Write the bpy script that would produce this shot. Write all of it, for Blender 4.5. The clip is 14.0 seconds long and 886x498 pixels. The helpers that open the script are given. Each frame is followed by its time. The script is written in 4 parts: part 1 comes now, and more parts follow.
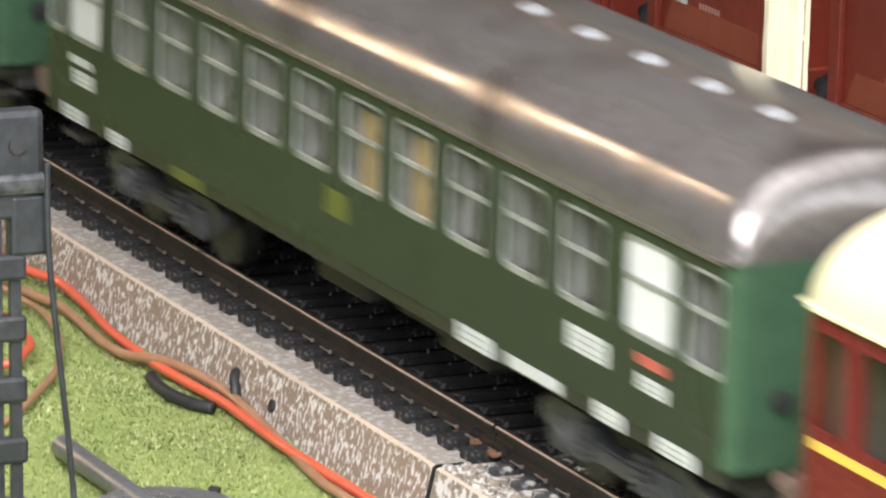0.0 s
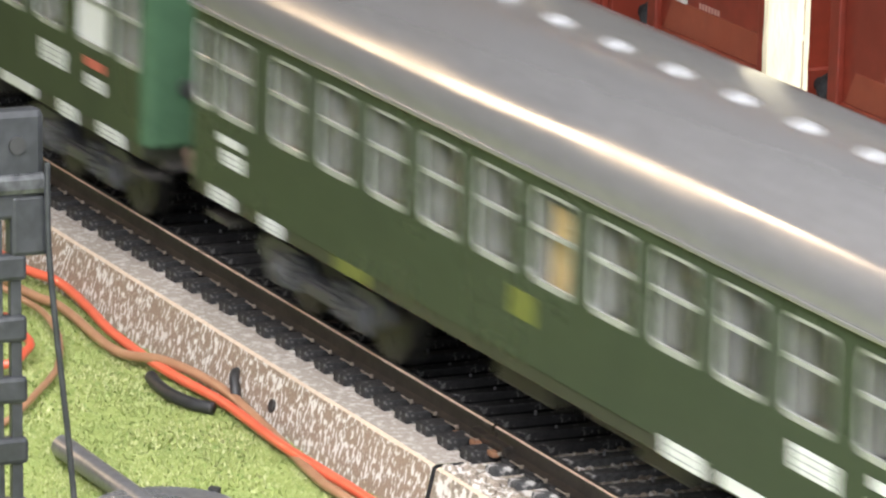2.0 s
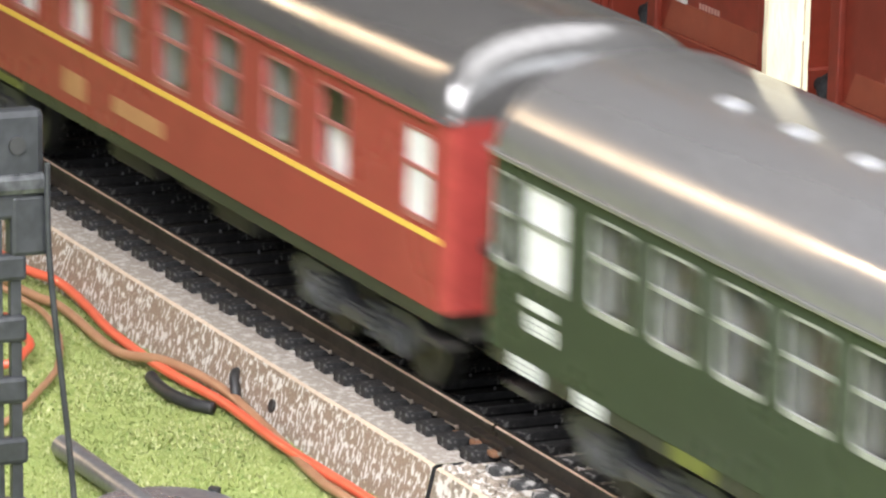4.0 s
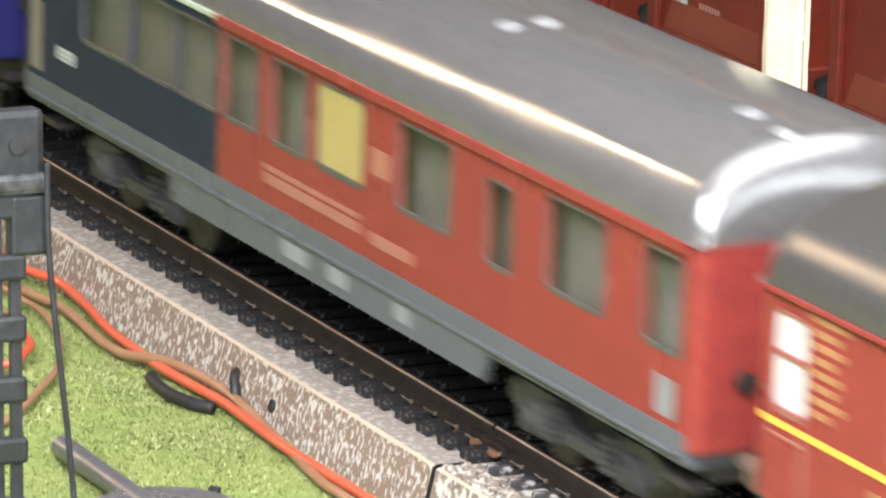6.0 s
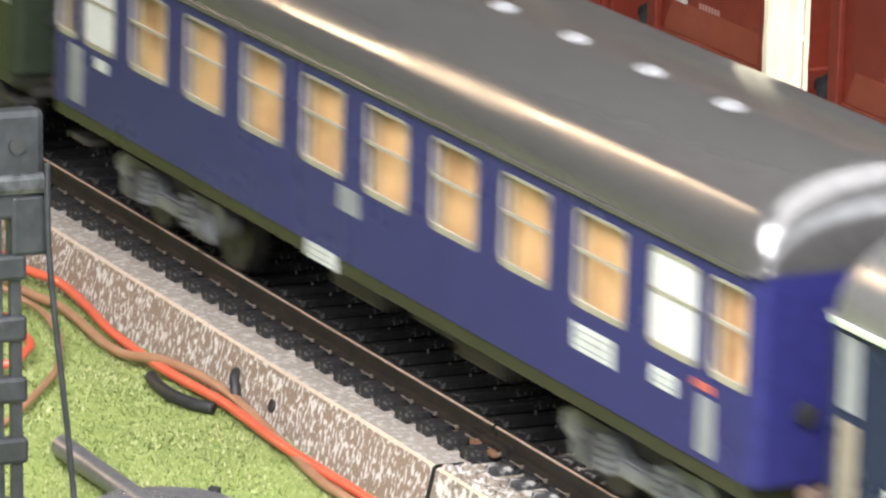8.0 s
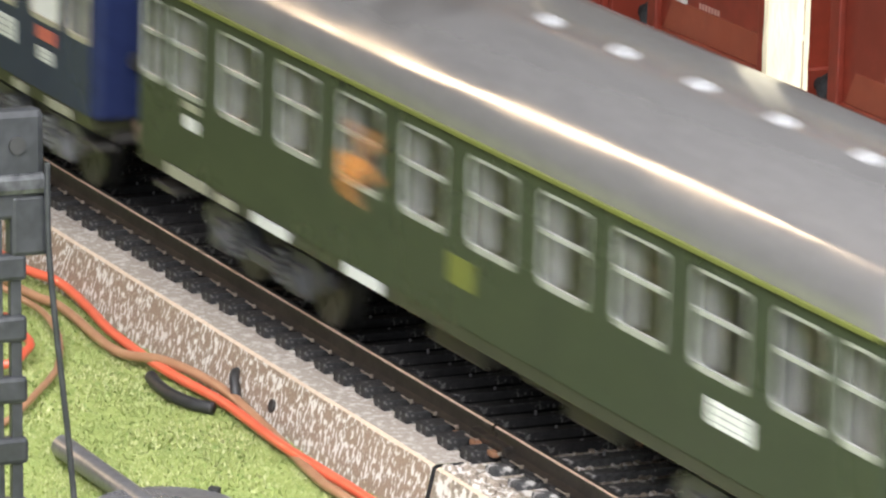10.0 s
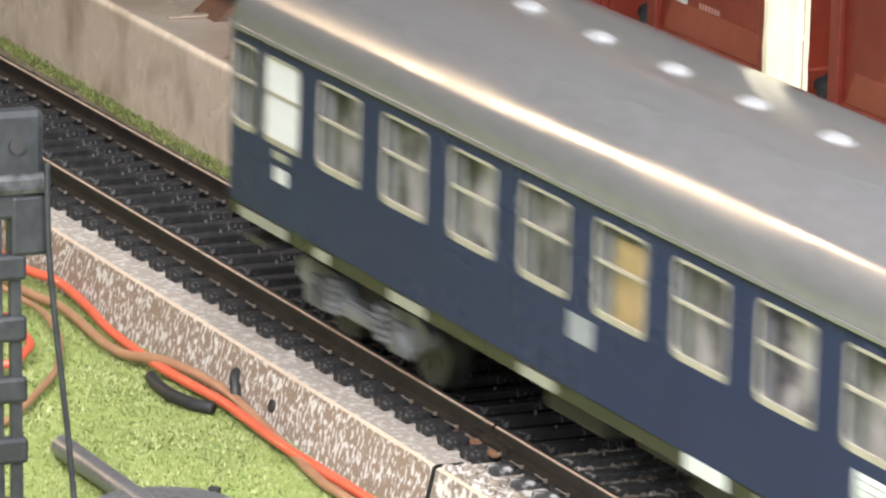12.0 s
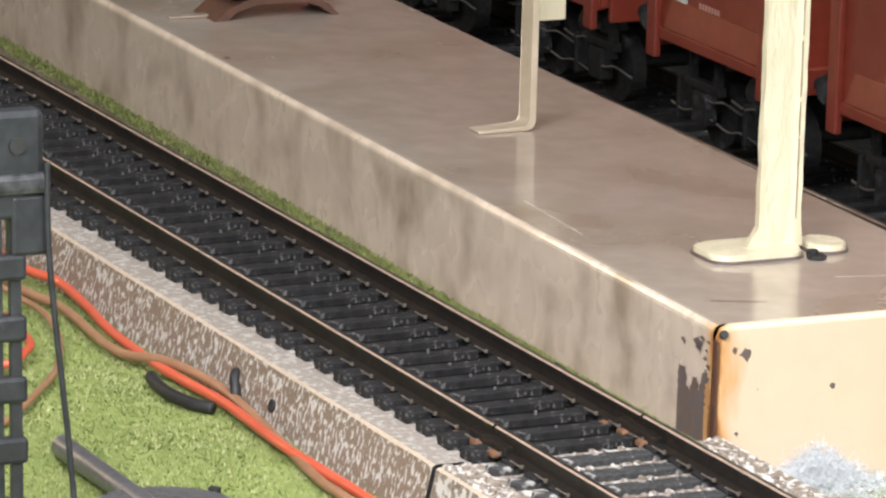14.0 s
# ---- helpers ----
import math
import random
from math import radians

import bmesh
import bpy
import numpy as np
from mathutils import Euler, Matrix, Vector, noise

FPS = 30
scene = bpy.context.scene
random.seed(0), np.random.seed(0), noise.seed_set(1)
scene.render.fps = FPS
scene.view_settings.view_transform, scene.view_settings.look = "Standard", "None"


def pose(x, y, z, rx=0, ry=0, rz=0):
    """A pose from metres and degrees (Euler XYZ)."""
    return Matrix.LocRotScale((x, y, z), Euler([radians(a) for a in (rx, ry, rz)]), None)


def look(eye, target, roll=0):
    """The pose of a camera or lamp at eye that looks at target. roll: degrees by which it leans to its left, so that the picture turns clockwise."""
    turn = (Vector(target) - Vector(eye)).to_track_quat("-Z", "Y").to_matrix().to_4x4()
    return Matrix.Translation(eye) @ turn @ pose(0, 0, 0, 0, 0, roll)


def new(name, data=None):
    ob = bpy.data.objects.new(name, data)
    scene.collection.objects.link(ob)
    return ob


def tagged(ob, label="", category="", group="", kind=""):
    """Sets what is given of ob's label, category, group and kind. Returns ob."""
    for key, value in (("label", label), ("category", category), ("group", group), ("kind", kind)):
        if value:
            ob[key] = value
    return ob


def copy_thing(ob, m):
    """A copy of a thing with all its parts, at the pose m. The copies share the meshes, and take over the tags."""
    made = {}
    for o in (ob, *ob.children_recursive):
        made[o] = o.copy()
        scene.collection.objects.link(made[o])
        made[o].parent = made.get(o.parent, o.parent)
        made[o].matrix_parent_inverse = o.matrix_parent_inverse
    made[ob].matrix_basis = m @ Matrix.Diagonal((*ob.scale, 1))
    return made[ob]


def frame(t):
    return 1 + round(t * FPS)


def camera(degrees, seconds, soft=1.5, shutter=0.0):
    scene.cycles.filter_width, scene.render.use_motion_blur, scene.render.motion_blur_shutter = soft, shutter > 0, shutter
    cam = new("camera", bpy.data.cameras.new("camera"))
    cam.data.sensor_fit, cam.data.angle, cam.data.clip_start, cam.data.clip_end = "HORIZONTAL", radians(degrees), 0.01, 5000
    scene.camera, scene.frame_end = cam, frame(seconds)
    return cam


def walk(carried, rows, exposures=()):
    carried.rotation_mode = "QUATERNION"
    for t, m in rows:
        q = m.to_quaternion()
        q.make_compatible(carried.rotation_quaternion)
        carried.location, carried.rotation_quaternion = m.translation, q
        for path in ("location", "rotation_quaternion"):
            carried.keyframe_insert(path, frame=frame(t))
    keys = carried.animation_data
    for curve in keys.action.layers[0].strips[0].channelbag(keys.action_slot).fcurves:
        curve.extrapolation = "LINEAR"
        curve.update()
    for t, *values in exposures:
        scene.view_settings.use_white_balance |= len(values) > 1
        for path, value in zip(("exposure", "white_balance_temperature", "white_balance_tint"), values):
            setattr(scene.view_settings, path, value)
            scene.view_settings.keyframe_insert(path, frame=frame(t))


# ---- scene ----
# The camera stands still beside the track; all lengths below in millimetres are scaled by MM.
cam = camera(9.228, 14.0, 2.3, 0.95)
EYE = (0.51626, -0.26054, 0.15952)
VIEW = look(EYE, (-0.01072, -0.01122, 0.01762), 1.673)
walk(cam, [(0.0, VIEW), (14.0, VIEW)], exposures=[(0.0, -0.04), (0.8, 0.19), (12.4, 0.19), (13.0, 0.1), (13.6, -0.2), (14.0, -0.33)])
MM = 0.001

# ---- world and lamps ----
world = bpy.data.worlds.new("world")
scene.world = world
world.use_nodes = True
world.node_tree.nodes["Background"].inputs[0].default_value = (0.9, 0.95, 1.0, 1)
world.node_tree.nodes["Background"].inputs[1].default_value = 0.25


def area_lamp(name, eye, target, sx, sy, watts, color, spread=180):
    data = bpy.data.lights.new(name, "AREA")
    data.shape, data.size, data.size_y, data.energy, data.color = "RECTANGLE", sx, sy, watts, color
    data.spread = radians(spread)
    ob = new(name, data)
    ob.matrix_world = look(eye, target)
    return ob


area_lamp("hanging_panel_lamp", (0.36, 0.10, 0.78), (0.36, 0.10, 0.0), 0.8, 0.8, 10, (0.96, 0.96, 1.0))
area_lamp("layout_lamp", (0.215, -0.205, 0.250), (0.07, -0.02, 0.0), 0.30, 0.14, 0.95, (0.97, 0.955, 1.0), 95)
area_lamp("tube_lamp", (-2.1, -0.86, 0.86), (-0.6, -0.2, 0.0), 0.06, 0.8, 5.2, (1.0, 0.72, 0.45))
area_lamp("window_light", (2.38, -0.15, 0.73), (0.0, -0.15, 0.73), 3.4, 1.2, 50, (0.88, 0.93, 1.0))


# ---- materials ----
def nodes_of(name):
    m = bpy.data.materials.new(name)
    m.use_nodes = True
    return m, m.node_tree.nodes, m.node_tree.links, m.node_tree.nodes["Principled BSDF"]


def rgb(c):
    return (c[0], c[1], c[2], 1)


def mixed(nt, fac, a, b):
    """A colour mix node of two sockets or colours."""
    n = nt.nodes.new("ShaderNodeMix")
    n.data_type = "RGBA"
    nt.links.new(fac, n.inputs["Factor"])
    for s, v in ((n.inputs[6], a), (n.inputs[7], b)):
        if isinstance(v, tuple):
            s.default_value = rgb(v)
        else:
            nt.links.new(v, s)
    return n.outputs[2]


def ramp(nt, fac, lo, hi):
    n = nt.nodes.new("ShaderNodeMapRange")
    n.inputs[1].default_value, n.inputs[2].default_value = lo, hi
    nt.links.new(fac, n.inputs[0])
    return n.outputs[0]


def speck(nt, coord, scale, detail=3.0, stretch=(1, 1, 1)):
    mp = nt.nodes.new("ShaderNodeMapping")
    mp.inputs["Scale"].default_value = stretch
    nt.links.new(coord, mp.inputs["Vector"])
    n = nt.nodes.new("ShaderNodeTexNoise")
    n.inputs["Scale"].default_value, n.inputs["Detail"].default_value = scale, detail
    nt.links.new(mp.outputs[0], n.inputs["Vector"])
    return n.outputs["Fac"]


def paint(name, a, b=None, rough=0.45, metal=0.0, grain=900, stains=60, bump=0.15, coat=0.0, dirt=None, dirt_at=(0.55, 0.75), stretch=(1, 1, 1), spec=0.5):
    """Two close tones in a fine grain, with broader stains, relief and uneven gloss."""
    m, nd, lk, p = nodes_of(name)
    nt = m.node_tree
    b = b or tuple(c * 0.82 for c in a)
    co = nd.new("ShaderNodeTexCoord").outputs["Object"]
    fine, broad = speck(nt, co, grain, 3, stretch), speck(nt, co, stains, 4, stretch)
    col = mixed(nt, ramp(nt, fine, 0.35, 0.65), a, b)
    if dirt:
        col = mixed(nt, ramp(nt, broad, *dirt_at), col, dirt)
    else:
        col = mixed(nt, ramp(nt, broad, 0.35, 0.8), col, b)
    lk.new(col, p.inputs["Base Color"])
    r = nd.new("ShaderNodeMapRange")
    r.inputs[1].default_value, r.inputs[2].default_value = 0.3, 0.7
    r.inputs[3].default_value, r.inputs[4].default_value = max(rough - 0.08, 0.02), min(rough + 0.12, 1)
    lk.new(broad, r.inputs[0])
    lk.new(r.outputs[0], p.inputs["Roughness"])
    p.inputs["Metallic"].default_value = metal
    p.inputs["Coat Weight"].default_value = coat
    p.inputs["Specular IOR Level"].default_value = spec
    if bump:
        bp = nd.new("ShaderNodeBump")
        bp.inputs["Strength"].default_value, bp.inputs["Distance"].default_value = min(bump, 1.0), 0.0002 * max(bump, 1.0)
        lk.new(fine, bp.inputs["Height"])
        lk.new(bp.outputs[0], p.inputs["Normal"])
    return m


def bled(m, axis, near, far):
    """Orange rust bleeding into the paint m from a seam at near, fading out unevenly towards far along one axis."""
    nt = m.node_tree
    p = next(n for n in nt.nodes if n.type == "BSDF_PRINCIPLED")
    co = nt.nodes.new("ShaderNodeTexCoord").outputs["Object"]
    split = nt.nodes.new("ShaderNodeSeparateXYZ")
    nt.links.new(co, split.inputs[0])
    reach = nt.nodes.new("ShaderNodeMapRange")
    for k, v in zip(range(1, 5), (near, far, 1.0, 0.0)):
        reach.inputs[k].default_value = v
    nt.links.new(split.outputs[axis], reach.inputs[0])
    blot = nt.nodes.new("ShaderNodeMath")
    blot.operation = "MULTIPLY_ADD"
    blot.inputs[1].default_value = 1.6
    nt.links.new(speck(nt, co, 300, 4, (1, 1, 0.45)), blot.inputs[0])
    nt.links.new(reach.outputs[0], blot.inputs[2])
    old = p.inputs["Base Color"].links[0].from_socket
    tint = mixed(nt, ramp(nt, blot.outputs[0], 1.0, 1.75), old, (0.62, 0.32, 0.11))
    tint = mixed(nt, ramp(nt, blot.outputs[0], 1.62, 1.9), tint, (0.30, 0.12, 0.045))
    gate = nt.nodes.new("ShaderNodeMath")
    gate.operation = "GREATER_THAN"
    gate.inputs[1].default_value = 0.001
    nt.links.new(reach.outputs[0], gate.inputs[0])
    nt.links.new(mixed(nt, gate.outputs[0], old, tint), p.inputs["Base Color"])
    return m


def flecked(name, ground_a, ground_b, fleck, scale, lo, hi, stretch=(1, 1, 1), rough=0.6):
    """A printed paper of pale flecks on a brown ground."""
    m, nd, lk, p = nodes_of(name)
    nt = m.node_tree
    co = nd.new("ShaderNodeTexCoord").outputs["Object"]
    base = mixed(nt, ramp(nt, speck(nt, co, scale * 2.2, 4), 0.35, 0.65), ground_a, ground_b)
    col = mixed(nt, ramp(nt, speck(nt, co, scale, 2.5, stretch), lo, hi), base, fleck)
    col = mixed(nt, ramp(nt, speck(nt, co, 45, 3), 0.5, 0.9), col, ground_b)
    lk.new(col, p.inputs["Base Color"])
    p.inputs["Roughness"].default_value = rough
    bp = nd.new("ShaderNodeBump")
    bp.inputs["Strength"].default_value, bp.inputs["Distance"].default_value = 0.5, 0.0003
    lk.new(speck(nt, co, scale * 1.5, 3), bp.inputs["Height"])
    lk.new(bp.outputs[0], p.inputs["Normal"])
    return m


def glass(name, tint, rough=0.05):
    m, nd, lk, p = nodes_of(name)
    p.inputs["Base Color"].default_value = rgb(tint)
    p.inputs["Transmission Weight"].default_value = 1.0
    p.inputs["Roughness"].default_value, p.inputs["IOR"].default_value = rough, 1.2
    return m


M = {
    "grass_ground": paint("grass_ground", (0.20, 0.25, 0.06), (0.27, 0.32, 0.10), 0.95, grain=1400, stains=70, bump=1.0, dirt=(0.14, 0.19, 0.05), dirt_at=(0.5, 0.8)),
    "base_side": flecked("base_side", (0.20, 0.145, 0.105), (0.27, 0.20, 0.145), (0.62, 0.59, 0.55), 1900, 0.525, 0.58, (1, 1, 0.5)),
    "base_top": flecked("base_top", (0.27, 0.23, 0.19), (0.35, 0.31, 0.27), (0.50, 0.47, 0.43), 1300, 0.50, 0.62),
    "base_rough": flecked("base_rough", (0.16, 0.13, 0.10), (0.30, 0.25, 0.20), (0.60, 0.57, 0.53), 900, 0.51, 0.58),
    # highlight along the board's upper edge, put into a paler colour
    "base_edge": paint("base_edge", (0.62, 0.50, 0.38), (0.50, 0.40, 0.30), 0.4, grain=800),
    "sleeper": paint("sleeper", (0.011, 0.0105, 0.011), (0.025, 0.024, 0.024), 0.72, grain=1300, stains=1300, bump=0.8, dirt=(0.17, 0.165, 0.16), dirt_at=(0.60, 0.70), spec=0.3),
    "sleeper_dusty": paint("sleeper_dusty", (0.025, 0.025, 0.026), (0.055, 0.055, 0.055), 0.7, grain=1600, stains=650, bump=1.0, dirt=(0.36, 0.345, 0.33), dirt_at=(0.59, 0.67)),
    "rail": paint("rail", (0.055, 0.045, 0.038), (0.035, 0.030, 0.027), 0.38, 0.6, grain=900, stains=120, bump=0.1),
    "rail_brown": paint("rail_brown", (0.15, 0.115, 0.08), (0.10, 0.08, 0.06), 0.5, 0.2, grain=900, stains=120, bump=0.1),
    # highlight of the rail's near edge, put into a pale metal colour
    "rail_glint": paint("rail_glint", (0.86, 0.68, 0.52), (0.66, 0.50, 0.38), 0.33, 0.55, grain=900, stains=90, bump=0.05),
    "clip": paint("clip", (0.50, 0.42, 0.34), (0.2, 0.17, 0.14), 0.3, 0.5, bump=0),
    # one paint in three tones: light on wall and end face put into colour
    "platform": paint("platform", (0.42, 0.35, 0.285), (0.375, 0.31, 0.25), 0.2, grain=260, stains=48, bump=0.05, dirt=(0.28, 0.21, 0.15), dirt_at=(0.46, 0.74), coat=0.35),
    "platform_end": bled(paint("platform_end", (0.74, 0.58, 0.42), (0.71, 0.555, 0.40), 0.35, grain=300, stains=35, bump=0.06, coat=0.2), 1, 0.0004, 0.0042),
    "platform_side": bled(paint("platform_side", (0.68, 0.56, 0.45), (0.60, 0.49, 0.385), 0.28, grain=240, stains=110, bump=0.05, dirt=(0.36, 0.275, 0.20), dirt_at=(0.50, 0.70), stretch=(1, 1, 0.85), coat=0.2), 0, -0.0008, -0.0034),
    "frame_dark": paint("frame_dark", (0.11, 0.10, 0.09), (0.08, 0.075, 0.07), 0.4, bump=0),
    "smear_brown": paint("smear_brown", (0.30, 0.22, 0.14), (0.2, 0.14, 0.09), 0.5, grain=700, bump=0),
    "smear_white": paint("smear_white", (0.66, 0.60, 0.52), (0.6, 0.54, 0.46), 0.4, bump=0),
    "post_aged": paint("post_aged", (0.58, 0.49, 0.37), (0.48, 0.39, 0.28), 0.4, grain=420, stains=140, bump=1.0, coat=0.2),
    "rust": paint("rust", (0.145, 0.092, 0.066), (0.125, 0.105, 0.1), 0.7, grain=900, stains=260, bump=0.6),
    "seam": paint("seam", (0.14, 0.055, 0.028), (0.09, 0.045, 0.03), 0.6, stains=300, bump=0.4),
    "rust_orange": paint("rust_orange", (0.42, 0.18, 0.055), (0.52, 0.3, 0.12), 0.6, grain=700, stains=180, bump=0.4),
    "moss_tuft": paint("moss_tuft", (0.17, 0.215, 0.05), (0.23, 0.25, 0.08), 0.95, grain=900, stains=90, bump=0),
    "moss": paint("moss", (0.10, 0.115, 0.035), (0.14, 0.14, 0.055), 0.95, grain=1500, stains=120, bump=1.0, dirt=(0.16, 0.13, 0.085), dirt_at=(0.45, 0.6)),
    "post": paint("post", (0.78, 0.71, 0.51), (0.70, 0.63, 0.44), 0.36, grain=420, stains=140, bump=4.0, stretch=(1, 1, 0.35), coat=0.2),
    "black": paint("black", (0.018, 0.018, 0.019), (0.03, 0.03, 0.03), 0.5, grain=900),
    "underframe": paint("underframe", (0.020, 0.019, 0.018), (0.04, 0.037, 0.034), 0.55, grain=700, stains=120),
    "bogie": paint("bogie", (0.032, 0.033, 0.037), (0.055, 0.056, 0.060), 0.45, grain=700, stains=150, dirt=(0.12, 0.12, 0.12), dirt_at=(0.55, 0.8)),
    "bogie_grey": paint("bogie_grey", (0.10, 0.104, 0.11), (0.175, 0.18, 0.19), 0.38, grain=700, stains=150, dirt=(0.05, 0.05, 0.05), dirt_at=(0.45, 0.65)),
    "tyre": paint("tyre", (0.11, 0.108, 0.105), (0.07, 0.068, 0.065), 0.35, 0.8, bump=0),
    "wire_red": paint("wire_red", (0.56, 0.085, 0.042), (0.62, 0.11, 0.055), 0.38, grain=300, bump=0.05, coat=0.3),
    "wire_brown": paint("wire_brown", (0.27, 0.13, 0.07), (0.34, 0.18, 0.10), 0.42, grain=300, bump=0.05, coat=0.2),
    "rubber": paint("rubber", (0.015, 0.015, 0.016), (0.025, 0.025, 0.026), 0.45),
    "grey_metal": paint("grey_metal", (0.26, 0.26, 0.27), (0.19, 0.19, 0.20), 0.3, 0.6, stains=80),
    "mast": paint("mast", (0.040, 0.042, 0.046), (0.024, 0.026, 0.028), 0.36, 0.1, grain=500, stains=140, dirt=(0.12, 0.12, 0.125), dirt_at=(0.6, 0.75)),
    "mast_worn": paint("mast_worn", (0.16, 0.165, 0.17), (0.06, 0.062, 0.066), 0.25, 0.5, grain=500, stains=200),
    "fluff": paint("fluff", (0.74, 0.76, 0.77), (0.62, 0.65, 0.67), 0.9, bump=0),
    "soil": paint("soil", (0.42, 0.20, 0.09), (0.30, 0.15, 0.07), 0.9, grain=600, stains=120, bump=0.8),
    "wagon": paint("wagon", (0.19, 0.029, 0.016), (0.15, 0.024, 0.013), 0.42, grain=500, stains=70, bump=0.1),
    "letter_pink": paint("letter_pink", (0.42, 0.24, 0.2), (0.34, 0.17, 0.14), 0.5, bump=0),
    "wagon_light": paint("wagon_light", (0.24, 0.058, 0.030), (0.20, 0.046, 0.024), 0.4, grain=400, stains=60),
    "wall": paint("wall", (0.55, 0.52, 0.47), (0.50, 0.47, 0.43), 0.9, grain=40, stains=3),
    "ceiling": paint("ceiling", (0.75, 0.74, 0.72), (0.70, 0.69, 0.67), 0.9, grain=40, stains=3),
    "floor": paint("floor", (0.16, 0.11, 0.07), (0.12, 0.08, 0.05), 0.6, grain=30, stains=4),
    "window_frame": paint("window_frame", (0.36, 0.37, 0.35), (0.28, 0.29, 0.27), 0.3, 0.3, bump=0),
    "window_red": paint("window_red", (0.33, 0.12, 0.11), (0.27, 0.09, 0.085), 0.35, bump=0),
    "window_cream": paint("window_cream", (0.34, 0.315, 0.25), (0.28, 0.26, 0.2), 0.35, bump=0),
    "frosted": paint("frosted", (0.66, 0.67, 0.67), (0.58, 0.59, 0.59), 0.3, bump=0),
    "curtain": paint("curtain", (0.155, 0.157, 0.16), (0.11, 0.112, 0.115), 0.8, grain=500),
    "curtain_tan": paint("curtain_tan", (0.62, 0.50, 0.32), (0.55, 0.42, 0.26), 0.8, grain=500),
    "yellow_pane": paint("yellow_pane", (0.46, 0.38, 0.14), (0.4, 0.32, 0.12), 0.35, bump=0),
    "ochre": paint("ochre", (0.27, 0.195, 0.085), (0.2, 0.14, 0.06), 0.6, bump=0),
    "white_plate": paint("white_plate", (0.6, 0.62, 0.6), (0.46, 0.48, 0.46), 0.4, bump=0),
    "plate_dim": paint("plate_dim", (0.30, 0.30, 0.235), (0.22, 0.22, 0.17), 0.45, bump=0),
    "grey_plate": paint("grey_plate", (0.25, 0.26, 0.28), (0.2, 0.21, 0.22), 0.5, bump=0),
    "grey_pale": paint("grey_pale", (0.30, 0.31, 0.32), (0.24, 0.25, 0.26), 0.5, bump=0),
    "red_plate": paint("red_plate", (0.46, 0.11, 0.085), (0.4, 0.09, 0.07), 0.4, bump=0),
    "gold": paint("gold", (0.72, 0.47, 0.08), (0.66, 0.42, 0.07), 0.35, bump=0),
    "letter_pale": paint("letter_pale", (0.40, 0.17, 0.12), (0.34, 0.13, 0.095), 0.4, bump=0),
    "gold_faint": paint("gold_faint", (0.42, 0.22, 0.10), (0.36, 0.17, 0.08), 0.4, bump=0),
    "yellow_green": paint("yellow_green", (0.11, 0.125, 0.025), (0.09, 0.1, 0.022), 0.5, bump=0),
    "door_brown": paint("door_brown", (0.26, 0.22, 0.18), (0.2, 0.17, 0.14), 0.5, bump=0),
    "pale_green": paint("pale_green", (0.50, 0.56, 0.44), (0.44, 0.5, 0.4), 0.35, bump=0),
    "vent": paint("vent", (0.36, 0.365, 0.37), (0.3, 0.305, 0.31), 0.3, 0.2, bump=0),
    "warm_inside": paint("warm_inside", (0.66, 0.42, 0.20), (0.48, 0.27, 0.12), 0.7, grain=260, stains=110, dirt=(0.25, 0.12, 0.06), dirt_at=(0.55, 0.7)),
    "mixed_inside": paint("mixed_inside", (0.30, 0.285, 0.27), (0.17, 0.16, 0.155), 0.7, grain=200, stains=150, dirt=(0.05, 0.045, 0.055), dirt_at=(0.49, 0.57)),
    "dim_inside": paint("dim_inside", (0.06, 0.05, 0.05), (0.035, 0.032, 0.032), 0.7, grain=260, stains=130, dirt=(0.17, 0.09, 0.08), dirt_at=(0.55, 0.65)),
    "pale_inside": paint("pale_inside", (0.125, 0.12, 0.105), (0.085, 0.082, 0.074), 0.7, grain=260, stains=90),
    "pane": glass("pane", (0.84, 0.83, 0.82)),
    "roof_grey": paint("roof_grey", (0.29, 0.287, 0.29), (0.25, 0.248, 0.25), 0.165, 0.6, grain=700, stains=28, bump=0.08, dirt=(0.25, 0.24, 0.235), dirt_at=(0.5, 0.85)),
    "roof_brown": paint("roof_brown", (0.235, 0.215, 0.205), (0.18, 0.162, 0.152), 0.165, 0.6, grain=700, stains=48, bump=0.1, dirt=(0.065, 0.05, 0.042), dirt_at=(0.52, 0.72)),
    "roof_smudged": paint("roof_smudged", (0.28, 0.275, 0.275), (0.24, 0.236, 0.236), 0.165, 0.6, grain=700, stains=34, bump=0.08, dirt=(0.09, 0.084, 0.08), dirt_at=(0.57, 0.70)),
    "buffer_brown": paint("buffer_brown", (0.20, 0.135, 0.1), (0.13, 0.09, 0.07), 0.45, stains=200),
    "copper": paint("copper", (0.45, 0.24, 0.13), (0.25, 0.13, 0.08), 0.4, 0.5, stains=300),
    # shade under the wagons, painted into the black of gear and far bed
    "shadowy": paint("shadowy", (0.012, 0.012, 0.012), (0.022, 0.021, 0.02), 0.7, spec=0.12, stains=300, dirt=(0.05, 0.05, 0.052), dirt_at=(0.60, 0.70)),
    # depth between the sleepers, painted as near-black shade
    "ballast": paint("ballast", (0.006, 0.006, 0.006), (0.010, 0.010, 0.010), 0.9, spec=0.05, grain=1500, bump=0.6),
    "door_pale": paint("door_pale", (0.36, 0.15, 0.13), (0.3, 0.12, 0.1), 0.4, bump=0),
    "roof_dark": paint("roof_dark", (0.17, 0.165, 0.162), (0.14, 0.136, 0.134), 0.165, 0.6, grain=700, stains=28, bump=0.08),
    "roof_cream": paint("roof_cream", (0.72, 0.66, 0.42), (0.66, 0.60, 0.38), 0.4, grain=500, stains=40, bump=0.08),
}


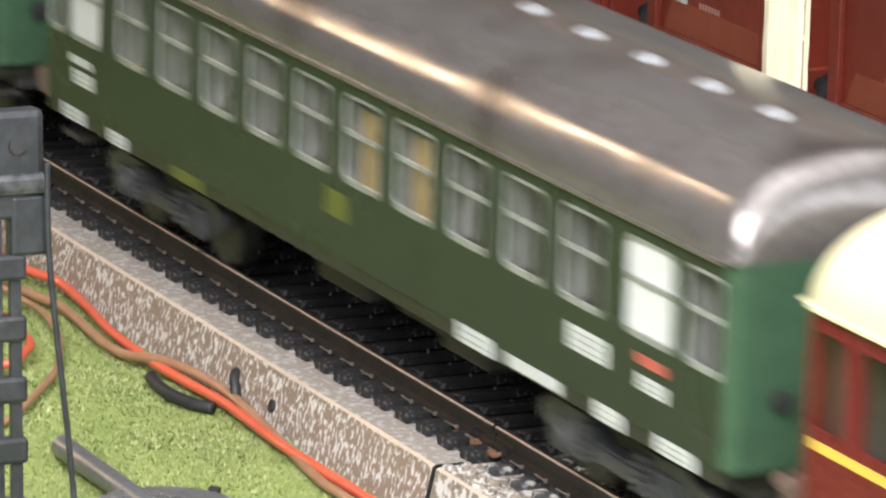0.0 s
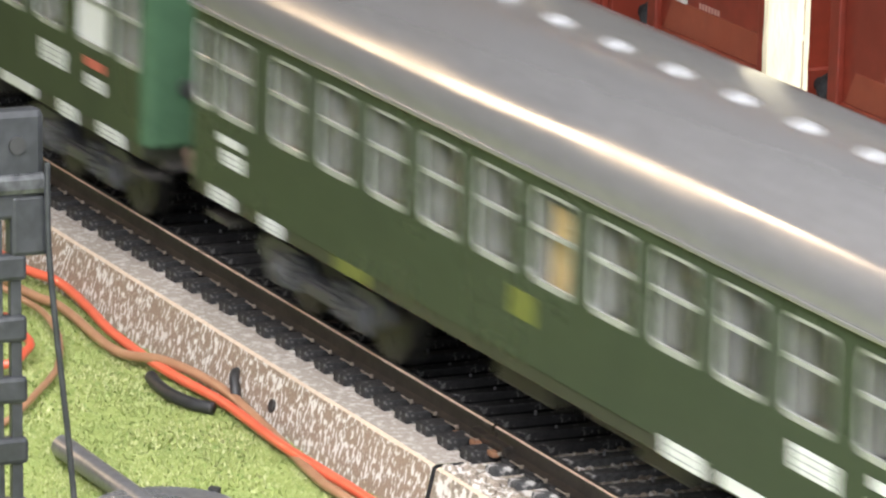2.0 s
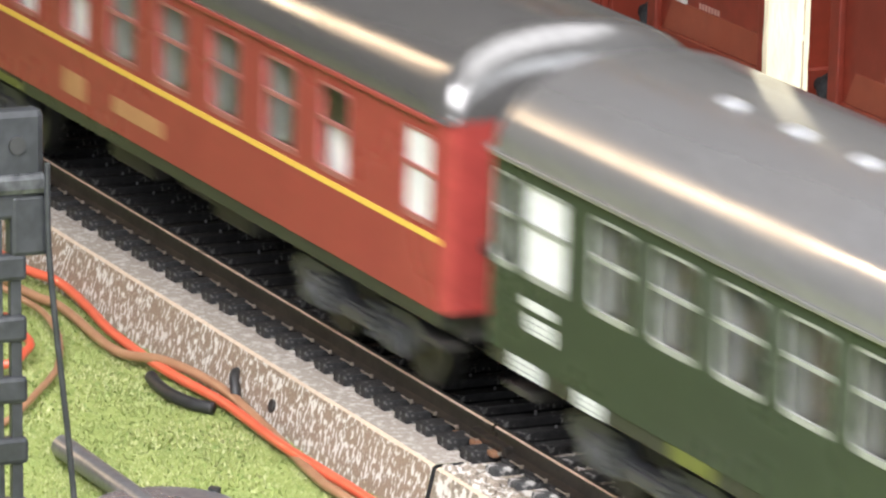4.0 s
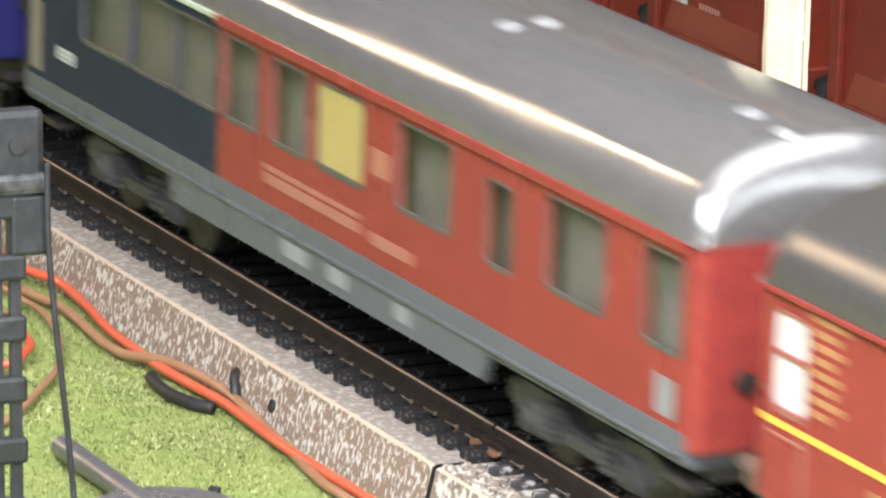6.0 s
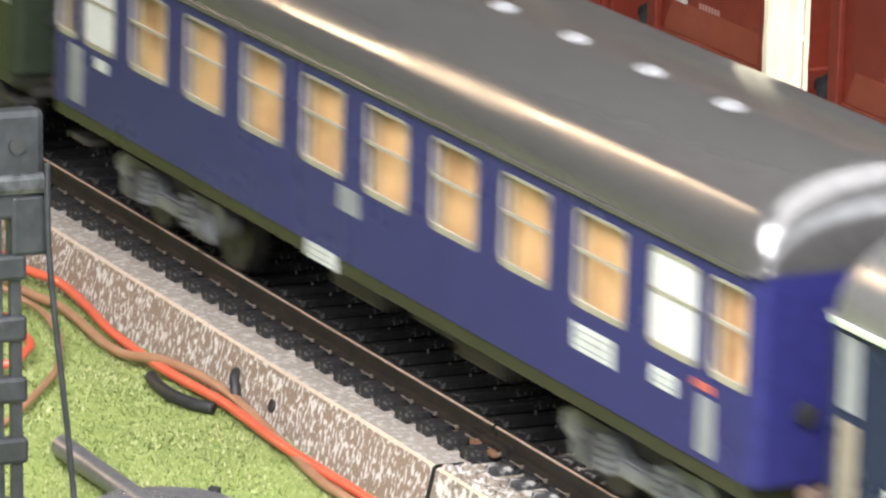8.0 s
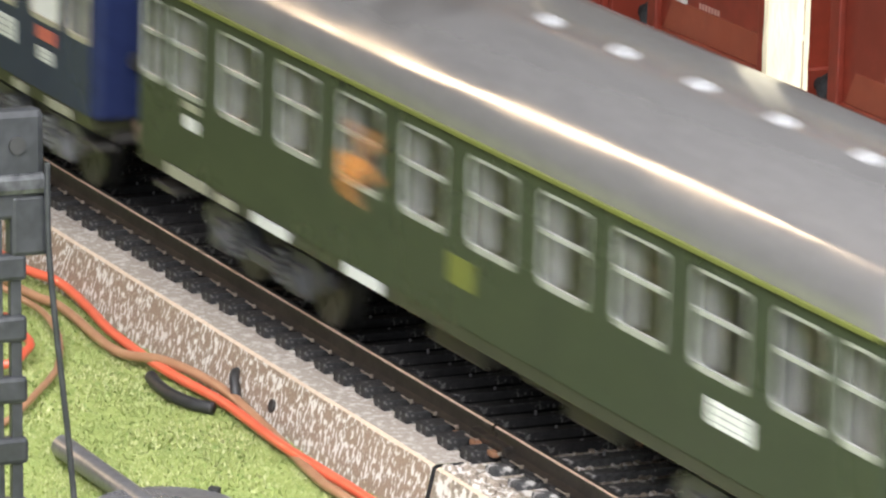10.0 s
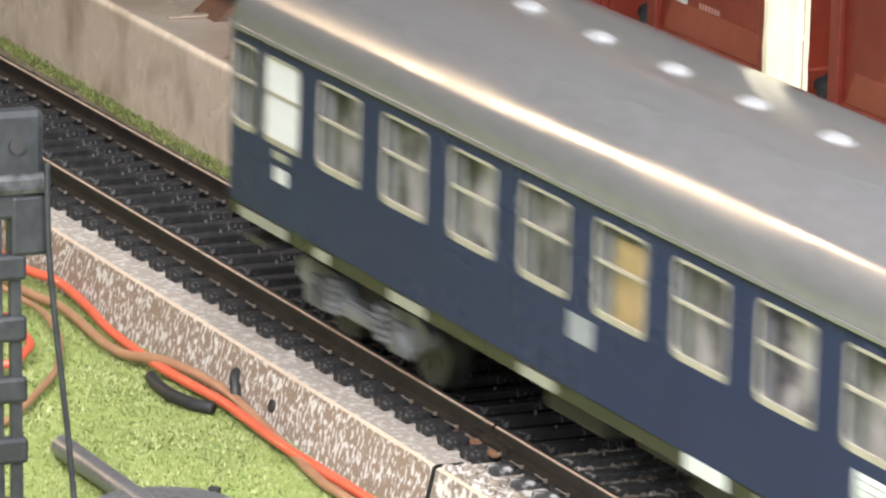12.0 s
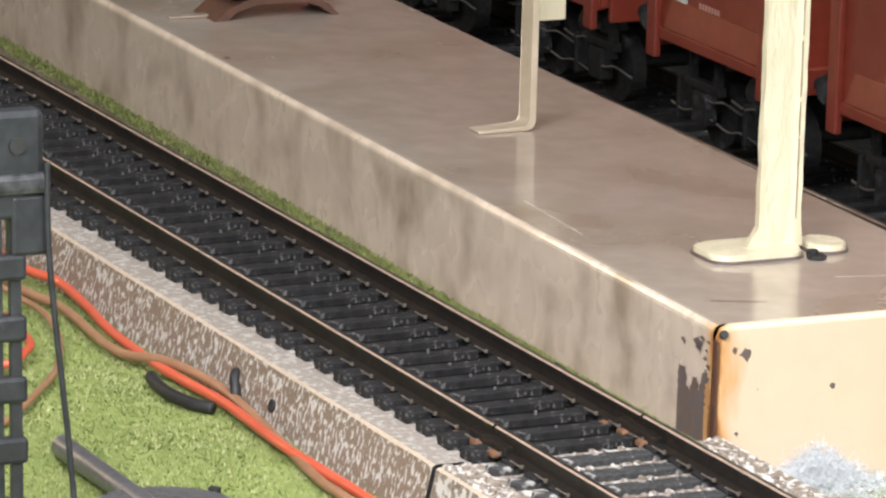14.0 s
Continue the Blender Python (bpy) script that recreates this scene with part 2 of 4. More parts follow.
def body_paint(name, a, dirt=None):
    return paint(name, a, tuple(c * 0.85 for c in a), 0.28, grain=600, stains=40, bump=0.05, coat=0.0, spec=0.22, dirt=dirt or tuple(c * 0.8 + 0.004 for c in a), dirt_at=(0.5, 0.85))


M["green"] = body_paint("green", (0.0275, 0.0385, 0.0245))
# the sides' green lightened: light on the end walls put into colour
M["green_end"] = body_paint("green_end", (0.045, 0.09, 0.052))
M["red"] = body_paint("red", (0.275, 0.044, 0.038))
M["crimson"] = body_paint("crimson", (0.135, 0.013, 0.015))
M["night_blue"] = body_paint("night_blue", (0.0095, 0.0155, 0.05))
M["violet"] = body_paint("violet", (0.025, 0.025, 0.12))
M["blue"] = body_paint("blue", (0.0135, 0.0195, 0.059))
M["grey"] = body_paint("grey", (0.12, 0.128, 0.146))
M["green_dull"] = body_paint("green_dull", (0.026, 0.034, 0.0225))
M["olive_sill"] = body_paint("olive_sill", (0.032, 0.033, 0.019))
M["skirt_dark"] = body_paint("skirt_dark", (0.030, 0.032, 0.024))


# ---- mesh helpers, in millimetres ----
def part(name, bm, material, parent=None, label="", smooth=False, place=None):
    """Links a bmesh drawn in millimetres as one mesh object under parent."""
    me = bpy.data.meshes.new(name)
    bmesh.ops.recalc_face_normals(bm, faces=bm.faces[:])
    bm.transform(Matrix.Scale(MM, 4))
    bm.to_mesh(me)
    bm.free()
    for m in material if isinstance(material, (list, tuple)) else (material,):
        me.materials.append(M[m])
    if smooth:
        me.shade_smooth()
    ob = new(name, me)
    if parent:
        ob.parent = parent
    if place:
        ob.matrix_basis = place
    if label:
        tagged(ob, label)
    return ob


def share(name, ob, parent, place):
    """Another object on the mesh of ob."""
    o = new(name, ob.data)
    o.parent, o.matrix_basis = parent, place
    return o


def at(x, y, z, rx=0, ry=0, rz=0):
    return pose(x * MM, y * MM, z * MM, rx, ry, rz)


def empty(name, m, label, category, group="", kind=""):
    ob = new(name)
    ob.empty_display_size = 0.005
    ob.matrix_basis = m
    return tagged(ob, label, category, group, kind)


def box(bm, x0, x1, y0, y1, z0, z1, bevel=0.0):
    r = bmesh.ops.create_cube(bm, size=1)
    for v in r["verts"]:
        v.co = Vector(((x0 + x1) / 2 + v.co.x * (x1 - x0), (y0 + y1) / 2 + v.co.y * (y1 - y0), (z0 + z1) / 2 + v.co.z * (z1 - z0)))
    if bevel:
        edges = {e for v in r["verts"] for e in v.link_edges}
        bmesh.ops.bevel(bm, geom=list(edges), offset=bevel, segments=2, affect="EDGES", profile=0.5)
    return bm


def cyl(bm, r, h, m=Matrix(), seg=16, r2=None):
    bmesh.ops.create_cone(bm, cap_ends=True, segments=seg, radius1=r, radius2=r if r2 is None else r2, depth=h, matrix=m)
    return bm


def prism(bm, outline, axis_from, axis_to, put):
    """Extrudes a closed outline of (a, b) between two values; put(s, a, b) gives the place."""
    a = [bm.verts.new(put(axis_from, *p)) for p in outline]
    b = [bm.verts.new(put(axis_to, *p)) for p in outline]
    n = len(outline)
    bm.faces.new(a)
    bm.faces.new(b)
    for i in range(n):
        bm.faces.new((a[i], a[(i + 1) % n], b[(i + 1) % n], b[i]))
    return bm


def rounded(u0, u1, z0, z1, r, k=4):
    pts = []
    for cx, cz, a0 in ((u1 - r, z1 - r, 0), (u0 + r, z1 - r, 90), (u0 + r, z0 + r, 180), (u1 - r, z0 + r, 270)):
        for i in range(k + 1):
            a = radians(a0 + 90 * i / k)
            pts.append((cx + r * math.cos(a), cz + r * math.sin(a)))
    return pts


def ring(bm, outer, inner, y0, y1):
    """A flat frame between two outlines, from y0 to y1."""
    n = len(outer)
    v = [[bm.verts.new((p[0], y, p[1])) for p in o] for o in (outer, inner) for y in (y0, y1)]
    o0, o1, i0, i1 = v
    for k in range(n):
        j = (k + 1) % n
        bm.faces.new((o0[k], o0[j], i0[j], i0[k]))
        bm.faces.new((o1[k], i1[k], i1[j], o1[j]))
        bm.faces.new((o0[k], o1[k], o1[j], o0[j]))
        bm.faces.new((i0[k], i0[j], i1[j], i1[k]))
    return bm


def tube(bm, pts, r, seg=8):
    """A round tube through points, smoothed between them."""
    P, fine = [Vector(p) for p in pts], []
    for i in range(len(P) - 1):
        p0, p1, p2, p3 = P[max(i - 1, 0)], P[i], P[i + 1], P[min(i + 2, len(P) - 1)]
        for k in range(8):
            t = k / 8
            fine.append(0.5 * ((2 * p1) + (p2 - p0) * t + (2 * p0 - 5 * p1 + 4 * p2 - p3) * t * t + (3 * p1 - p0 - 3 * p2 + p3) * t ** 3))
    fine.append(P[-1])
    rings = []
    for i, c in enumerate(fine):
        d = (fine[min(i + 1, len(fine) - 1)] - fine[max(i - 1, 0)]).normalized()
        side = d.cross(Vector((0, 0, 1)) if abs(d.z) < 0.9 else Vector((1, 0, 0))).normalized()
        up = side.cross(d)
        rings.append([bm.verts.new(c + r * (math.cos(a) * side + math.sin(a) * up)) for a in (2 * math.pi * s / seg for s in range(seg))])
    for a, b in zip(rings, rings[1:]):
        for s in range(seg):
            bm.faces.new((a[s], a[(s + 1) % seg], b[(s + 1) % seg], b[s]))
    bm.faces.new(rings[0])
    bm.faces.new(rings[-1])
    return bm


# ---- the room round the layout ----
def room():
    x0, x1, y0, y1, z0, z1, t = -3000, 2400, -2200, 2200, -900, 1400, 60
    spec = {
        "floor": ((x0, x1, y0, y1, z0 - t, z0), "floor", "brown wooden floor of the hobby room", "floor"),
        "ceiling": ((x0, x1, y0, y1, z1, z1 + t), "ceiling", "plain white painted room ceiling", "ceiling"),
        "wall_west": ((x0 - t, x0, y0, y1, z0, z1), "wall", "plain beige room wall", "wall"),
        "wall_south": ((x0, x1, y0 - t, y0, z0, z1), "wall", "plain beige room wall", "wall"),
        "wall_north": ((x0, x1, y1, y1 + t, z0, z1), "wall", "plain beige room wall", "wall"),
    }
    for name, (b, mat, label, cat) in spec.items():
        tagged(part(name, box(bmesh.new(), *b), mat), label, cat, kind="structure")
    bm = bmesh.new()
    for b in ((x1, x1 + t, y0, -1900, z0, z1), (x1, x1 + t, 1600, y1, z0, z1), (x1, x1 + t, -1900, 1600, z0, 100), (x1, x1 + t, -1900, 1600, 1350, z1)):
        box(bm, *b)
    tagged(part("wall_east", bm, "wall"), "beige room wall with a window opening", "wall", kind="structure")


room()


# ---- ground and track bed ----
def ground():
    bm = bmesh.new()
    xs = [-1800, -1200, -900, -500, -300] + [-200 + 4 * i for i in range(66)] + [90, 140, 250, 700, 1300, 2000]
    ys = [-260, -180, -120, -90] + [-74 + 2.5 * i for i in range(24)] + [-10, 0, 15] + [20 + 3 * i for i in range(12)] + [80, 140, 250, 600]
    g = [[bm.verts.new((x, y, -10.3 + 0.5 * noise.noise(Vector((x * 0.09, y * 0.09, 0))) + 0.25 * noise.noise(Vector((x * 0.4, y * 0.4, 3))))) for y in ys] for x in xs]
    for i in range(len(xs) - 1):
        for j in range(len(ys) - 1):
            bm.faces.new((g[i][j], g[i + 1][j], g[i + 1][j + 1], g[i][j + 1]))
    tagged(part("ground", bm, "grass_ground", smooth=True), "green scatter-grass ground of the model layout", "ground", kind="structure")
    bm = box(bmesh.new(), -1800, 2000, -260, 600, -30, -12)
    tagged(part("baseboard", bm, "floor"), "brown wooden baseboard under the layout", "baseboard", kind="structure")
    for i, (x, y) in enumerate(((-1780, -240), (100, -240), (1980, -240), (-1780, 580), (100, 580), (1980, 580))):
        tagged(part("table_leg", box(bmesh.new(), x - 20, x + 20, y - 20, y + 20, -900, -30, 2), "floor"), "square brown wooden leg under the layout", "table leg", "legs of the layout", "")


def grass():
    rng = np.random.default_rng(4)
    n = 120000
    x, y = rng.uniform(-150, 40, n), rng.uniform(-80, -17.5, n)
    k = 18000
    x[:k], y[:k] = rng.uniform(-40, 60, k), rng.uniform(19, 62, k)
    z = np.array([-10.3 + 0.5 * noise.noise(Vector((a * 0.09, b * 0.09, 0))) + 0.25 * noise.noise(Vector((a * 0.4, b * 0.4, 3))) for a, b in zip(x, y)])
    a, h = rng.uniform(0, 2 * math.pi, n), rng.uniform(0.15, 0.55, n)
    w, l = rng.uniform(0.08, 0.19, n), rng.uniform(0.1, 0.6, n)
    dx, dy = np.cos(a), np.sin(a)
    v = np.empty((n, 3, 3))
    v[:, 0] = np.c_[x - dy * w, y + dx * w, z - 0.1]
    v[:, 1] = np.c_[x + dy * w, y - dx * w, z - 0.1]
    v[:, 2] = np.c_[x + dx * l, y + dy * l, z + h]
    me = bpy.data.meshes.new("scatter_grass")
    me.from_pydata((v.reshape(-1, 3) * MM).tolist(), [], np.arange(3 * n).reshape(-1, 3).tolist())
    m, nd, lk, p = nodes_of("blade")
    nt = m.node_tree
    isl = nd.new("ShaderNodeNewGeometry").outputs["Random Per Island"]
    co = nd.new("ShaderNodeTexCoord").outputs["Object"]
    c = mixed(nt, isl, (0.22, 0.26, 0.06), (0.48, 0.49, 0.25))
    c = mixed(nt, ramp(nt, speck(nt, co, 800, 2), 0.52, 0.66), c, (0.15, 0.22, 0.055))
    c = mixed(nt, ramp(nt, speck(nt, co, 90, 3), 0.4, 0.75), c, (0.24, 0.30, 0.09))
    lk.new(c, p.inputs["Base Color"])
    p.inputs["Roughness"].default_value = 0.8
    me.materials.append(m)
    tagged(new("scatter_grass", me), "short yellow-green scatter grass fibres", "grass", kind="stuff")


def track_bed():
    seam = 0.4
    for name, a, b, mats, label in (
        ("track_bed", -1760, seam - 0.5, ("base_side", "base_top", "base_edge"), "speckled brown and white track bed board"),
        ("track_bed", seam + 0.5, 1970, ("base_rough", "base_rough", "base_edge"), "pale gravelly track bed board past the seam"),
    ):
        t = empty(name, at(0, 0, 0), label, "track bed", "track bed boards")
        n = 300 if a < 0 else 280
        far = 12.4 if a < 0 else 18.2
        side = [(-18.4, -10.9), (-16.75, -3.75), (-16.35, -3.5), (far, -3.5), (far, -10.9)]
        for pname, ks, mat in (("side", (0,), mats[0]), ("edge", (1,), mats[2]), ("deck", (2, 3), mats[1])):
            bm = bmesh.new()
            rows = []
            for i in range(n + 1):
                x = a + (b - a) * i / n
                row = {}
                for k in sorted({q for k in ks for q in (k, k + 1)}):
                    y, z = side[k]
                    j = 0.16 * noise.noise(Vector((x * 0.15, k * 5.0, 1))) if 0 < k < 3 else 0
                    row[k] = bm.verts.new((x, y + j, z + j * 0.6))
                rows.append(row)
            for p, q in zip(rows, rows[1:]):
                for k in ks:
                    bm.faces.new((p[k], q[k], q[k + 1], p[k + 1]))
            part(pname, bm, mat, t)
        for x in (a, b):
            bm = bmesh.new()
            prism(bm, side, x - 0.04, x + 0.04, lambda s, y, z: (s, y * 0.998, z - 0.05))
            part("end_face", bm, "black" if abs(x) < 5 else mats[1], t, "dark cut end of the board")


SLEEPER_PITCH, SLEEPER_AT = 5.65, -79.5


def rail_profile():
    h = [(-0.26, 0.0), (0.26, 0.0), (0.5, -0.15), (0.5, -0.6), (0.17, -0.8), (0.17, -2.0), (1.05, -2.3), (1.05, -2.55)]
    return h + [(-x, z) for x, z in reversed(h[2:])]


def track(cy, x_from, x_to, label, near):
    """A track at cy: two rails in lengths, sleepers, clips and centre studs."""
    t = empty("track", at(0, cy, 0), label, "track", "tracks")
    prof = rail_profile()
    for y in (-8.6, 8.6):
        for a, b in ((x_from, -0.5 + 0.09 * y), (0.0 + 0.09 * y, x_to)):
            bm = bmesh.new()
            prism(bm, prof, a, b, lambda s, p, q: (s, y + p, q))
            for f in bm.faces:
                m = f.calc_center_median()
                # only the near chamfer takes the pale tone, as a painted highlight
                f.material_index = 1 if -0.15 < m.z < -0.03 and m.y < y else 0
            part("rail", bm, ("rail" if near else "rail_brown", "rail_glint"), t, "blackened rail with a highlight painted along its near edge")
        part("rail_joiner", box(bmesh.new(), -5 + 0.09 * y, 4 + 0.09 * y, y - 1.2, y + 1.2, -2.6, -1.4, 0.2), "rail", t)
        for x in (-6.5, -2.0, 2.5) if near else ():
            part("joiner_tab", box(bmesh.new(), x + 0.09 * y - 0.9, x + 0.09 * y + 0.7, y - 2.2, y - 1.25, -2.7, -1.9 - 0.06 * abs(x), 0.2), "copper", t, "copper-coloured rail joiner tab")
    rng = random.Random(5)
    first = sleeper = None
    stud = clip = None
    x = SLEEPER_AT
    while x > x_from + 4:
        x -= SLEEPER_PITCH
    i = 0
    shapes = []
    for k in range(3):
        bm = box(bmesh.new(), -1.0, 1.0, -12.3, 12.3, -4.3, -2.55, 0.2)
        for s in (-1, 1):
            box(bm, -1.55, 1.55, s * 11.05 - 1.6, s * 11.05 + 1.6, -4.3, -2.2, 0.15)
            box(bm, -1.3, 1.3, s * 6.3 - 0.7, s * 6.3 + 0.7, -4.3, -2.45, 0.15)
        for v in bm.verts:
            v.co += Vector((0.2, 0.15, 0.14)) * noise.noise(v.co * 1.1 + Vector((k * 9, 0, 0)))
        shapes.append(bm)
    made, run = None, bmesh.new()
    while x < x_to - 3:
        p = at(x, 0.12 * rng.uniform(-1, 1), 0.05 * rng.uniform(-1, 1), 0, 0, rng.uniform(-0.4, 0.4))
        if made is None:
            made = [part("sleeper", b, "sleeper", t) for b in shapes]
            made.append(part("sleeper", box(bmesh.new(), -1.2, 1.2, -12.5, 12.5, -4.3, -2.65, 0.25), "sleeper_dusty", t))
            for k, o in enumerate(made):
                o.matrix_basis = at(x_from - 6 - 6 * k, 0, 0)
            stud = part("centre_stud", cyl(bmesh.new(), 0.17, 0.5, Matrix.Translation((0, 0, -2.35)), 8), "grey_metal", t)
            stud.matrix_basis = at(x_from - 6, 1.2, 0)
            # long bar paints the shine along the rail foot; the tab is the clip
            bm = box(bmesh.new(), -1.9, 1.0, -0.09, 0.09, -2.2, -2.06, 0.03)
            box(bm, 0.95, 1.08, -0.2, 0.2, -2.3, -1.85, 0.03)
            clip = part("rail_clip_shine", bm, "clip", t)
            clip.matrix_basis = at(x_from - 6, -10.2, 0)
            chair = part("rail_chair", box(bmesh.new(), -1.5, 1.5, -1.9, 1.9, -2.75, -2.3, 0.15), "sleeper", t)
            chair.matrix_basis = at(x_from - 6, -8.6, 0)
        if near and not -420 < x < 260:
            box(run, x - 1.2, x + 1.2, -12.3, 12.3, -4.3, -2.6)
            x += SLEEPER_PITCH
            continue
        dusty = x > 2 if near else rng.random() < 0.6
        share("sleeper", made[3] if dusty else made[i % 3], t, p)
        if near and x > -260 and x < 60:
            share("centre_stud", stud, t, at(x, 1.3 + 0.3 * rng.uniform(-1, 1), rng.uniform(-0.3, 0.05)))
            for y in (-8.6, 8.6):
                share("rail_chair", chair, t, at(x, y, 0))
                for s in (-1, 1):
                    share("rail_clip_shine", clip, t, at(x + 2.2, y + s * 1.5, rng.uniform(-0.05, 0.05), rng.uniform(-4, 4), 0, rng.uniform(-3, 3)))
        x += SLEEPER_PITCH
        i += 1
    if near:
        tagged(part("sleeper_run", run, "sleeper", t), "black sleepers along the rest of the line", kind="stuff")
    else:
        run.free()
    return t


def platform():
    t = empty("platform", at(0, 17.35, 0, 0, 0, -0.95), "beige painted tinplate station platform with worn rusty corner", "platform")
    w, r = 41.0, 1.0
    prof = [(0.0, -10.6), (0.0, 9.1 - r)] + [(r - r * math.cos(radians(a)), 9.1 - r + r * math.sin(radians(a))) for a in (22.5, 45, 67.5, 90)]
    prof += [(w - r, 9.1), (w, 9.1 - r), (w, -10.6)]
    bm = bmesh.new()
    n = 80
    bm.free()
    for nm, ks, mt in (("deck", range(4, len(prof)), "platform"), ("front_wall", range(0, 5), "platform_side")):
        bm = bmesh.new()
        rows = [[bm.verts.new((-650 + 649.2 * i / n, prof[k][0] + 0.03 * noise.noise(Vector((i * 0.5, prof[k][0], 0))), prof[k][1])) for k in ks] for i in range(n + 1)]
        for p, q in zip(rows, rows[1:]):
            for k in range(len(ks) - 1):
                bm.faces.new((p[k], q[k], q[k + 1], p[k + 1]))
        part(nm, bm, mt, t, smooth=False)
    bm = bmesh.new()
    end = [(0.35, -10.6), (0.35, 7.7), (0.8, 8.7), (1.7, 9.12), (w - 2, 9.15), (w - 0.3, 8.0), (w - 0.3, -10.6)]
    prism(bm, end, -0.9, 0.0, lambda s, y, z: (s, y, z))
    edges = [e for e in bm.edges if all(v.co.x > -0.1 for v in e.verts)]
    bmesh.ops.bevel(bm, geom=edges, offset=0.6, segments=3, affect="EDGES", profile=0.5)
    part("end_plate", bm, "platform_end", t, "cream painted end plate, rusty along the corner")
    # worn patches along the folded corner
    rng = random.Random(3)

    def flake(name, outline, put, mt, label, rough=0.22):
        """A flat patch with a ragged outline."""
        bm = bmesh.new()
        vs = []
        for (a, z), (a2, z2) in zip(outline, outline[1:] + outline[:1]):
            m = max(2, int(math.hypot(a2 - a, z2 - z) / 0.3))
            for q in range(m):
                f = q / m
                vs.append(bm.verts.new(put(a + (a2 - a) * f + rng.uniform(-rough, rough), z + (z2 - z) * f + rng.uniform(-rough, rough))))
        bm.faces.new(vs)
        part(name, bm, mt, t, label)

    wall = lambda d: lambda a, z: (min(a * 1.45 + 0.42, -0.92), -0.15 - d, z * 0.6 + 3.6 if z > -8 else z)
    face = lambda d: lambda a, z: (0.03 + d, max(a, 0.42), min(z, 7.9))
    lab = "dark bare rust where the paint has flaked off"
    flake("rust_patch", [(-6.4, -10), (-6.3, -1.6), (-5.0, -1.2), (-4.8, -4.6), (-4.1, -5.0), (-3.9, -2.6), (-3.0, -2.0), (-2.7, -4.5), (-2.2, -0.6), (-1.6, 0.4), (-1.1, -1.5), (-0.95, -10)], wall(0.012), "rust", lab)
    flake("rust_stain", [(-1.7, -10), (-1.6, -3.2), (-0.95, -1.0), (-0.95, -10)], wall(0.02), "rust_orange", "orange rust bleeding from the corner")
    for a, z, r in ((-3.2, 4.6, 0.8), (-3.0, 3.6, 0.55), (-5.6, 3.6, 0.45), (-1.9, 2.2, 0.4), (-1.4, 5.6, 0.35), (-2.4, 5.8, 0.4), (-1.3, 0.9, 0.45), (-1.6, 3.7, 0.3)):
        flake("rust_patch", [(a - r, z), (a, z + 1.3 * r), (a + r, z + 0.3 * r), (a + 0.5 * r, z - 1.6 * r)], wall(0.024), "rust", lab, 0.15)
    flake("rust_patch", [(1.2, -10), (3.4, -10), (3.5, -6.2), (2.6, -5.2), (2.4, -7.4), (1.4, -8.0)], face(0.016), "rust", lab)
    for a, z, r in ((3.7, 5.7, 0.75), (2.3, 6.2, 0.45), (2.9, -3.4, 0.3), (5.3, 1.5, 0.12), (14.8, 1.2, 0.42)):
        flake("rust_patch", [(a - r, z), (a - 0.2 * r, z + r), (a + r, z + 0.4 * r), (a + 0.4 * r, z - 1.2 * r)], face(0.016), "rust", lab, 0.1)
    for outline in ([(-10.9, 4.6), (-10.4, 4.5), (-8.0, 10.4), (-8.4, 10.6)], [(-150.9, 1.5), (-149.4, 1.6), (-149.6, 2.5), (-150.9, 2.3)], [(-143.5, 2.8), (-142.6, 2.8), (-142.7, 3.4), (-143.4, 3.3)]):
        flake("deck_scratch", outline, lambda a, z: (a, z, 9.106), "seam", "dark scrape in the deck paint", 0.1)
    flake("deck_scratch", [(-16.5, 23.4), (-16.3, 23.4), (-15.0, 29.4), (-15.2, 29.4)], lambda a, z: (a, z, 9.106), "smear_white", "thin white scratch in the deck paint", 0.05)
    flake("deck_scratch", [(-61.9, 5.2), (-61.5, 5.0), (-43.6, 4.2), (-43.8, 4.5)], lambda a, z: (a, z, 9.106), "smear_white", "thin pale scratch in the deck paint", 0.05)
    flake("wall_scratch", [(-102.9, 1.3), (-102.6, 1.3), (-97.7, -4.9), (-98.0, -4.9)], lambda a, z: (a, -0.13, z), "smear_white", "thin pale scratch in the wall paint", 0.04)
    bm = box(bmesh.new(), -0.9, 0.16, 0.1, 0.36, -10.6, 7.4, 0.08)
    part("corner_fold", bm, "seam", t, "rusty folded corner seam")
    bm = bmesh.new()
    cyl(bm, 0.5, 0.5, Matrix.Translation((0.0, 0.9, 8.1)) @ Euler((0, radians(60), 0)).to_matrix().to_4x4(), 10)
    part("corner_hole", bm, "black", t)


def moss_strip():
    rng = np.random.default_rng(8)
    n = 15000
    x = rng.uniform(-330, 5, n)
    d = np.abs(rng.normal(0, 1, n))
    y = 17.2 - 0.0166 * x - 0.1 - d * 0.8
    z = -5.1 + np.maximum(0, 1.1 - 0.9 * d) * rng.uniform(0.2, 1, n) * np.clip(-x / 130, 0.25, 1)
    a, h = rng.uniform(0, 2 * math.pi, n), rng.uniform(0.08, 0.3, n)
    dx, dy = np.cos(a), np.sin(a)
    keep = y > 11.0
    v = np.empty((n, 3, 3))
    v[:, 0] = np.c_[x - dy * 0.14, y + dx * 0.12, z - 0.15]
    v[:, 1] = np.c_[x + dy * 0.14, y - dx * 0.12, z - 0.15]
    v[:, 2] = np.c_[x + dx * 0.25, np.minimum(y + dy * 0.2, 17.2 - 0.0166 * x), z + h]
    v = v[keep]
    me = bpy.data.meshes.new("moss_strip")
    me.from_pydata((v.reshape(-1, 3) * MM).tolist(), [], np.arange(3 * len(v)).reshape(-1, 3).tolist())
    me.materials.append(M["moss_tuft"])
